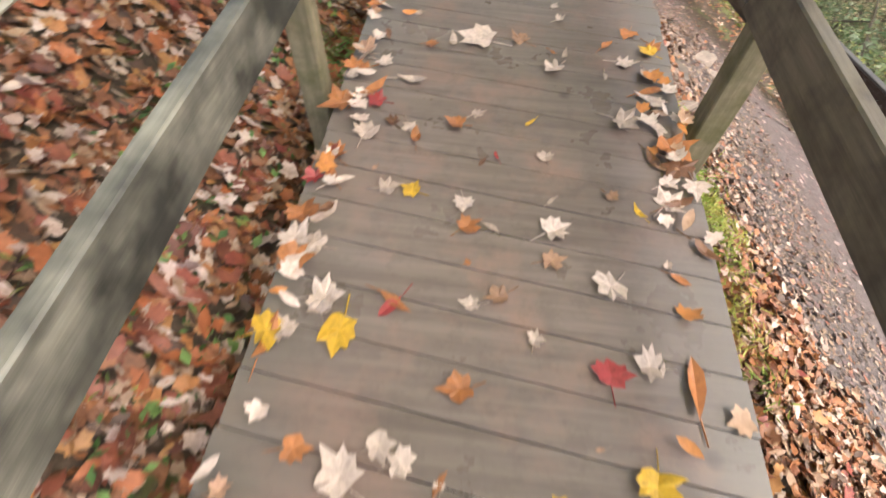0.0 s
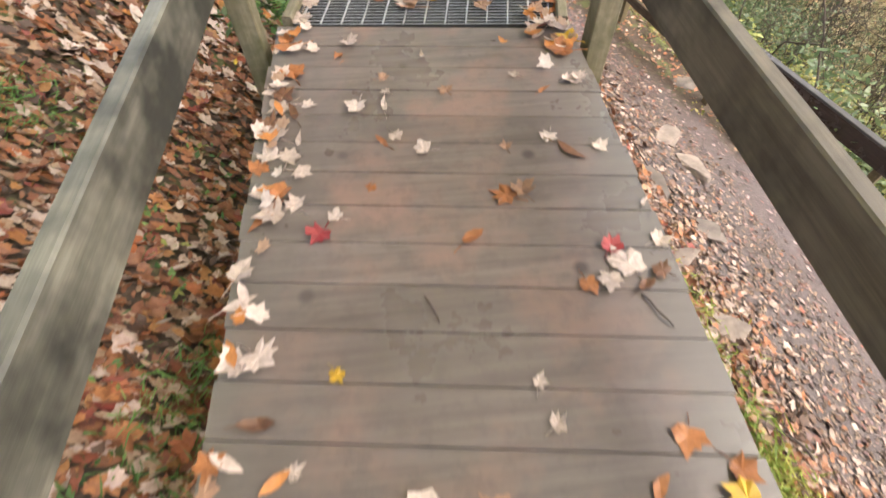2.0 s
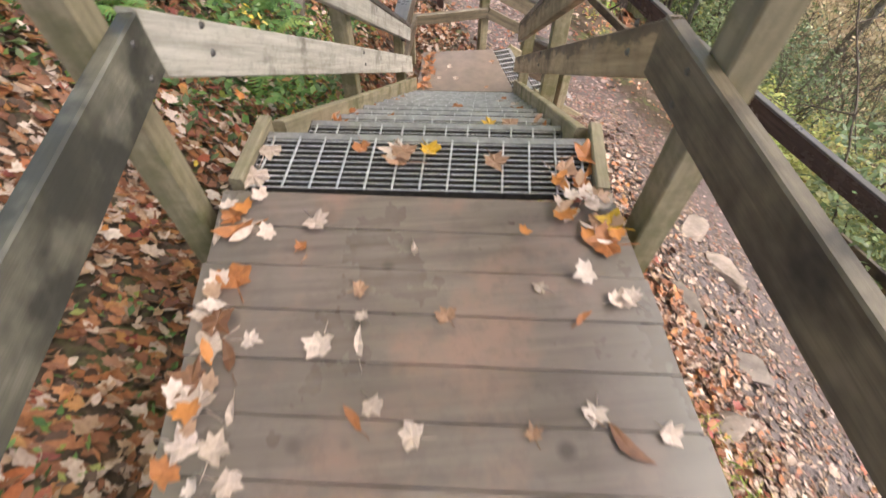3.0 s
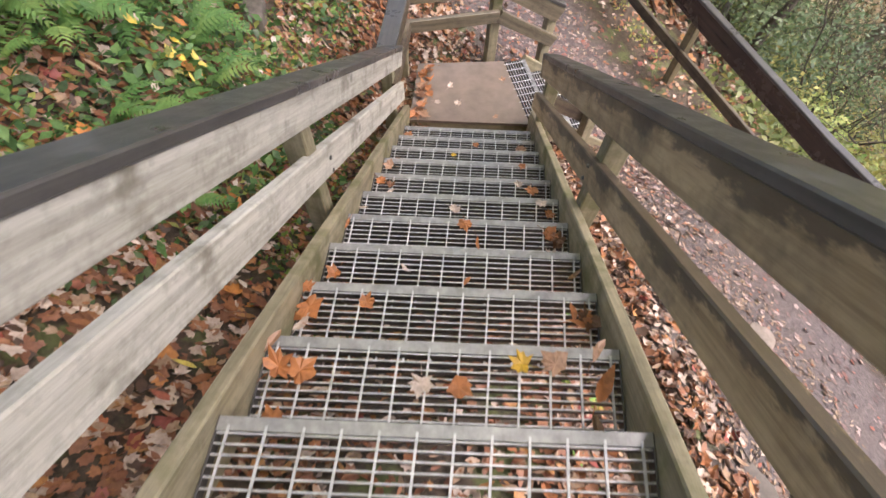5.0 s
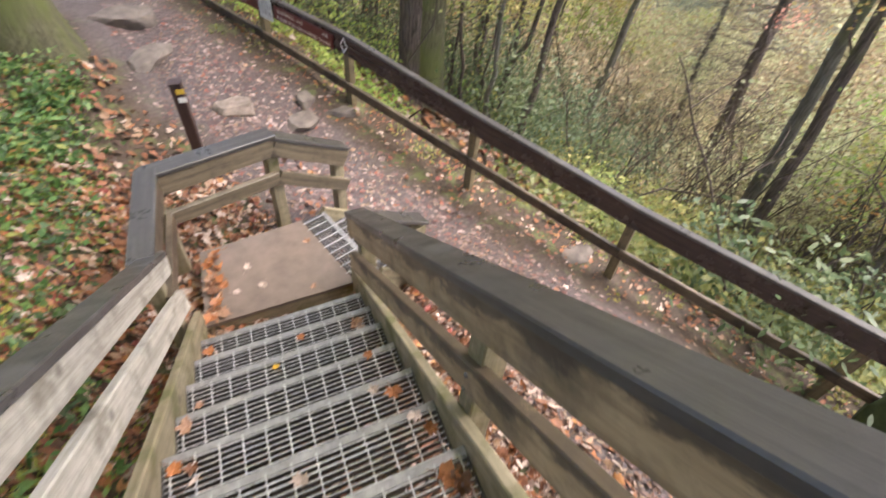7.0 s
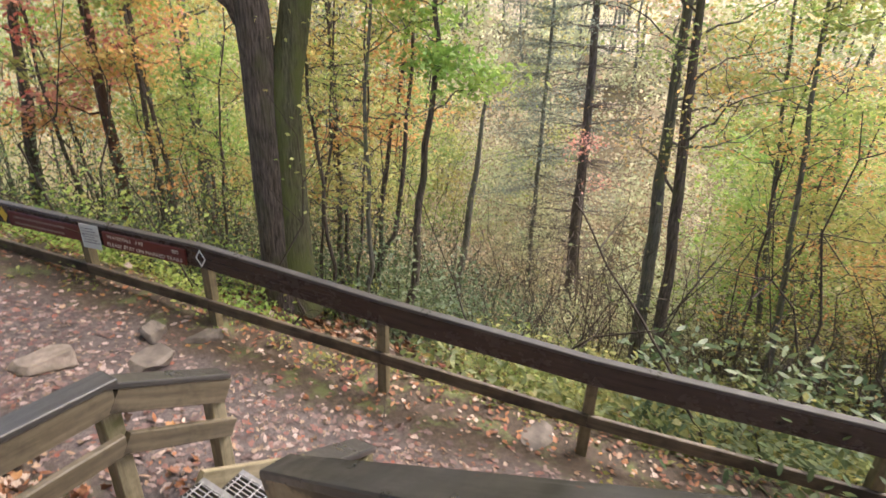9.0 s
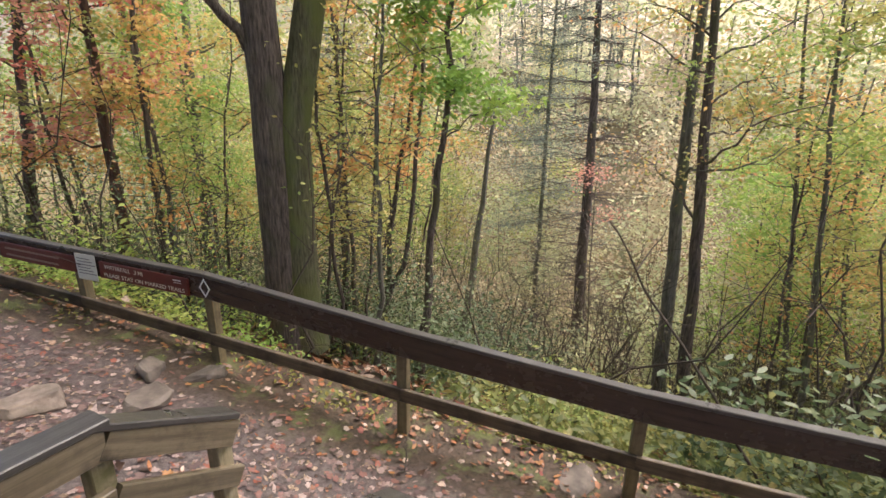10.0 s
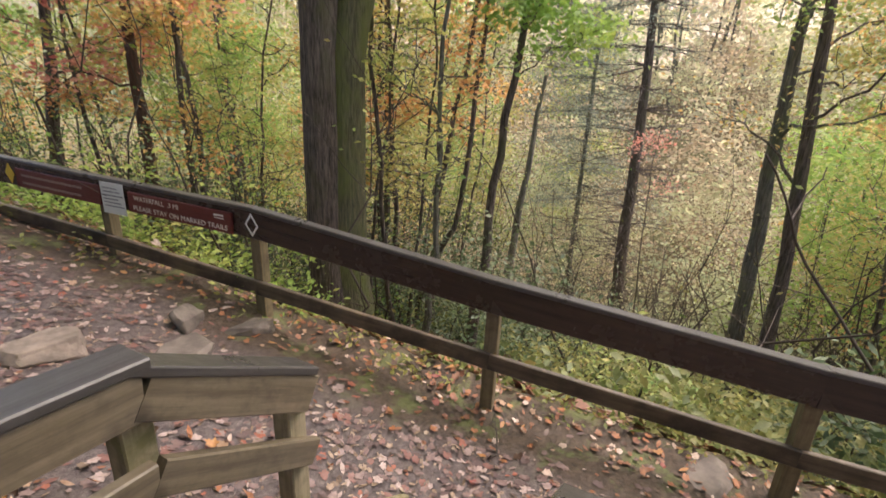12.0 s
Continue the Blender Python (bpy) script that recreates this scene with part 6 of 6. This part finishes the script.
for x0, y0, turn, long in ((1.35, 3.35, 20, 0.5), (1.5, 2.75, 48, 0.62), (1.45, 2.5, 35, 0.7), (1.42, 3.0, 120, 0.4), (1.75, 2.3, 150, 0.45), (2.2, 6.3, 70, 0.5), (2.0, 4.4, 110, 0.6), (3.0, 8.9, 30, 0.45)):
    a0 = radians(turn)
    ex, ey = x0 + long * math.cos(a0), y0 + long * math.sin(a0)
    tw = wander((x0, y0, float(land(x0, y0)) + 0.03), (ex, ey, float(land(ex, ey)) + 0.05), 7, 0.025, r4)
    ob = fast_mesh("fallen_twig", [tube(tw, np.linspace(0.008, 0.003, 7), 6), tube(wander(tw[3], tw[3] + np.array([0.12, 0.1, 0.03]), 4, 0.01, r4), np.linspace(0.004, 0.002, 4), 5)], M_TWIG)
    tagged(ob, "thin dark fallen twig lying on the leafy trail", "twig", "twigs on the trail")

for x0, y0, turn, long in ((0.55, 2.62, -65, 0.13), (-0.10, 2.68, -70, 0.1)):
    ex, ey = x0 + long * math.cos(radians(turn)), y0 + long * math.sin(radians(turn))
    tw = wander((x0, y0, 0.006), (ex, ey, 0.008), 6, 0.004, r4)
    ob = fast_mesh("fallen_twig", [tube(tw, np.linspace(0.004, 0.002, 6), 6)], M_TWIG)
    tagged(ob, "short dark twig lying on the plank walkway", "twig", "twigs on the walkway")

# a crooked dead branch hanging beyond the fence
br = wander((4.86, 8.0, -1.15), (5.25, 7.5, -2.1), 7, 0.03, r4)
br2 = wander(br[-1], (5.35, 6.25, float(land(5.35, 6.25)) - 0.03), 9, 0.05, r4)
ob = fast_mesh("dead_branch", [tube(np.concatenate([br, br2[1:]]), np.linspace(0.008, 0.018, 15), 7), tube(wander(br[3], br[3] + np.array([0.5, -0.1, 0.35]), 5, 0.03, r4), np.linspace(0.01, 0.004, 5), 5)], M_TWIG)
tagged(ob, "crooked bare dead branch arching over the undergrowth", "branch")

# shrubs under the trees
n = 1900
cy = np.concatenate([rng.uniform(-6, 30, 1100), rng.uniform(-5, 10, 800)])
e = rng.gamma(1.8, 3.4, n) + 0.5
e = np.where((cy > 8.3) & (cy < 13), e + 1.6, e)
cx = fence_x(cy) + e
clear = np.hypot(cx - 4.4, cy - 12.3) > 1.5
clumps = fbm(cx * 0.45 + 7, cy * 0.45) > -0.02
clear &= clumps | (cy < 9.0) | (e < 1.4)
cx, cy = cx[clear], cy[clear]
plants("understorey_shrubs", cx, cy, 60, 0.34, 1.0, 0.025, 0.06, M_SHRUB, "yellow-green shrubs covering the slope below the trail")
n = 210
cy = rng.uniform(-4, 10, n)
cx = fence_x(cy) + rng.gamma(2.0, 1.0, n) + 0.4
plants("broad_leaved_shrubs", cx, cy, 26, 0.22, 0.6, 0.04, 0.085, M_BROAD, "broad-leaved muted green shrubs behind the fence")
n = 90
cy = rng.uniform(11.2, 17, n)
plants("bright_undergrowth", fence_x(cy) + rng.uniform(0.2, 1.3, n), cy, 30, 0.16, 0.42, 0.02, 0.05, M_CROWN_GR, "bright green undergrowth behind the trail signs")
n = 60
cy = np.random.default_rng(88).uniform(12.4, 18.5, n)
plants("tall_undergrowth", fence_x(cy) + np.random.default_rng(89).uniform(0.6, 4.0, n), cy, 55, 0.3, 1.5, 0.025, 0.06, M_CROWN_GR, "tall fresh green undergrowth between the trunks")
n = 16
plants("golden_shrubs", rng.normal(6.2, 0.4, n), rng.normal(8.6, 0.45, n), 90, 0.26, 1.0, 0.025, 0.055, M_CROWN_YG, "golden-yellow shrub below the fence")
n = 34
plants("glossy_shrubs", rng.uniform(4.9, 6.8, n), rng.uniform(5.4, 7.3, n), 70, 0.26, 1.35, 0.035, 0.075, M_DARKLEAF, "glossy grey-green evergreen shrub below the fence", T_OVAL, 0.7)
# dark shrubs, thickened so that their dark leaves also serve as shade
n = 760
cy = np.concatenate([rng.uniform(11, 26, 240), rng.uniform(-3, 6, 200), rng.uniform(10.2, 16, 320)])
e = np.concatenate([rng.uniform(1.0, 8, 240), rng.uniform(3, 13, 200), rng.uniform(1.5, 8, 320)])
clear = np.hypot(fence_x(cy) + e - 4.4, cy - 12.3) > 1.7
cy, e = cy[clear], e[clear]
plants("evergreen_shrubs", fence_x(cy) + e, cy, 70, 0.4, 2.2, 0.022, 0.055, M_DARKLEAF, "dark green shrubs in the shade under the trees")
# extra dark clumps that stand in for the shade behind the saplings
n = 110
sx, sy = rng.uniform(5.6, 9.0, n), rng.uniform(11.2, 15.0, n)
plants("evergreen_shrubs", sx, sy, 70, 0.4, 2.5, 0.02, 0.05, M_DARKLEAF, "dark green shrubs added as shade behind the saplings")
n = 70
sy = rng.uniform(0.5, 7.2, n)
plants("slope_thicket", fence_x(sy) + rng.uniform(3.5, 9, n), sy, 75, 0.5, 4.2, 0.02, 0.05, M_THICKET, "dull olive thicket below the lower fence", None, 1.0)
# tall thicket on the falling slope, mostly dead stems and dull leaves
n = 740
cy = np.concatenate([rng.uniform(-6, 27, 540), rng.uniform(-5, 8, 200)])
e = rng.uniform(5, 17, n)
tx = fence_x(cy) + e
keep = ~gap(tx, cy) | (rng.random(n) < 0.2)
plants("slope_thicket", tx[keep], cy[keep], 70, 0.6, 3.8, 0.02, 0.055, M_THICKET, "dull olive and brown thicket on the slope below the trail", None, 1.0)
# light leaves of the young trees on the slope, thin and layered
n = 560
cy = np.concatenate([rng.uniform(12, 34, 260), rng.uniform(-6, 8, 300)])
e = rng.uniform(5, 17, n)
tx = fence_x(cy) + e
keep = ~gap(tx, cy)
for mat_l, part_l, word in ((M_CROWN_YG, 0, "yellow-green"), (M_CROWN_GR, 1, "fresh green"), (M_CROWN_OR, 2, "orange")):
    pick = keep & (np.arange(n) % 5 == part_l) | keep & (np.arange(n) % 5 == 3 + part_l)
    k = int(pick.sum())
    zc = land(tx[pick], cy[pick]) + rng.uniform(2.5, 9.5, k)
    at = np.repeat(np.stack([tx[pick], cy[pick], zc], -1), 190, 0)
    at = at + rng.normal(0, 1, at.shape) * np.array([0.8, 0.8, 0.28])
    ob = fast_mesh("young_foliage", [place(T_CARD, at, rng.uniform(0.025, 0.06, len(at)), rotations(len(at), rng, 0.6))], mat_l)
    tagged(ob, word + " layered leaves of young trees on the slope", "foliage", "", "stuff")
# bare twiggy brush
chunks = []
for k in range(1350):
    y = r1.uniform(-4, 26)
    x = fence_x(y) + (r1.gamma(1.7, 2.6) + 0.6 if k < 290 else r1.uniform(5, 19))
    z = float(land(x, y))
    h = r1.uniform(0.8, 3.8)
    tip = np.array([x, y, z + h]) + r1.normal(0, 0.22, 3) * h
    p = wander((x, y, z - 0.05), tip, 7, 0.06 * h, r1)
    chunks.append(tube(p, np.linspace(0.010 + 0.003 * h, 0.003, 7), 4))
    for q in range(7):
        j = r1.integers(2, 6)
        chunks.append(tube(wander(p[j], p[j] + r1.normal(0, 0.28, 3) * h * 0.7 + np.array([0, 0, 0.12 * h]), 4, 0.03 * h, r1), np.linspace(0.006, 0.002, 4), 4))
tagged(fast_mesh("twiggy_brush", chunks, M_TWIG), "bare dark twigs and stems of woodland brush", "brush", "", "stuff")

# far woods on the opposite hillside: fine foliage on the near trees, coarser with distance
r2 = np.random.default_rng(12)
chunks = []
for k, per, e0, e1, lo, hi in ((620, 330, 9, 24, 0.05, 0.11), (620, 230, 22, 42, 0.09, 0.19), (420, 160, 40, 54, 0.15, 0.3)):
    y = r2.uniform(-45, 120, k) if e0 > 15 else r2.uniform(-25, 60, k)
    e = r2.uniform(e0, e1, k)
    x = fence_x(np.clip(y, -30, 60)) + e
    z = land(x, y) - np.where(gap(x, y) & (e < 19), 2.5, 0.0)
    hh = r2.uniform(0.5, 1.1, k) * np.interp(e, [9, 14, 26], [3.5, 5, 10])
    many = lambda a: np.repeat(a, per)
    puff = r2.integers(0, 13, k * per)
    at = np.repeat(np.arange(k), per)
    ph, pa, pr = r2.random((k, 13)), r2.uniform(0, 6.28, (k, 13)), r2.uniform(0.2, 2.6, (k, 13))
    reach = pr[at, puff] * (1.1 - 0.6 * ph[at, puff])
    soft = 0.34 + 0.006 * e0
    pos = np.stack([many(x) + np.cos(pa[at, puff]) * reach, many(y) + np.sin(pa[at, puff]) * reach, many(z) + many(hh) * (0.08 + 0.92 * ph[at, puff])], -1)
    pos = pos + r2.normal(0, 1, (k * per, 3)) * np.array([soft, soft, soft * 0.6])
    chunks.append(place(T_CARD, pos, r2.uniform(lo, hi, k * per), rotations(k * per, r2, 1.4)))
tagged(fast_mesh("far_woodland", chunks, M_FAR), "yellow and green autumn woodland on the far hillside, coloured pale for haze", "woodland", "", "stuff")
chunks = []
for i in range(0, k, 2):
    b0 = np.array([x[i], y[i], z[i] - 0.3])
    chunks.append(tube(wander(b0, b0 + np.array([r2.normal(0, 0.5), r2.normal(0, 0.5), hh[i] * 1.1]), 6, 0.1, r2), np.linspace(0.16, 0.05, 6), 5))
tagged(fast_mesh("far_trunks", chunks, M_BARK_GREY), "thin grey trunks of the far woodland", "woodland", "", "stuff")

# backdrop hillside that closes the view across the valley; its pale glow stands in for mist
ys = np.linspace(-90, 150, 49)
vs, fs = [], []
for i, yy in enumerate(ys):
    bx = float(fence_x(np.clip(yy, -30, 60))) + 60 - 0.0022 * (yy - 20) ** 2
    for j in range(9):
        vs.append((bx + j * 3.0, yy, -16 + j * 7.0))
for i in range(48):
    for j in range(8):
        q = i * 9 + j
        fs.append((q, q + 1, q + 10, q + 9))
tagged(raw("backdrop", vs, fs, M_HILL, None, True), "pale autumn hillside backdrop with mist put in as glowing colour", "hillside", "", "structure")

# crumbled leaves trodden into the lower trail
r8 = np.random.default_rng(808)
n = 16000
x, y = r8.uniform(0.4, 5.6, n), r8.uniform(7.6, 17.0, n)
keep = (x < fence_x(y)) & (r8.random(n) < trail_mask(x, y) * np.clip(0.6 + 0.8 * fbm(x * 1.2 + 3, y * 1.2), 0.1, 1))
litter("trail_crumbs", x[keep], y[keep], 0.010, 0.032, M_CRUMB, 0.25, "crumbled brown leaves and bark trodden into the lower trail", 0.012, 0.3, crisp=0.5)

# tree crowns added above the walk, out of sight overhead, only to shade it from the open sky
r3 = np.random.default_rng(33)
n = 15000
px, py = r3.uniform(-16, 5.5, n), r3.uniform(-10, 22, n)
pz = 6.5 + np.maximum(-px, 0) * 0.35 + r3.uniform(0, 4.5, n)
gaps = fbm(px * 0.35, py * 0.35) + r3.normal(0, 0.25, n) > -0.42
pos = np.stack([px, py, pz], -1)[gaps]
over = fast_mesh("overhead_canopy", [place(T_CARD, pos, r3.uniform(0.2, 0.42, len(pos)), rotations(len(pos), r3, 0.5))], M_CROWN_YG)
tagged(over, "unseen yellow-green tree crowns added to shade the walk", "canopy", "", "stuff")
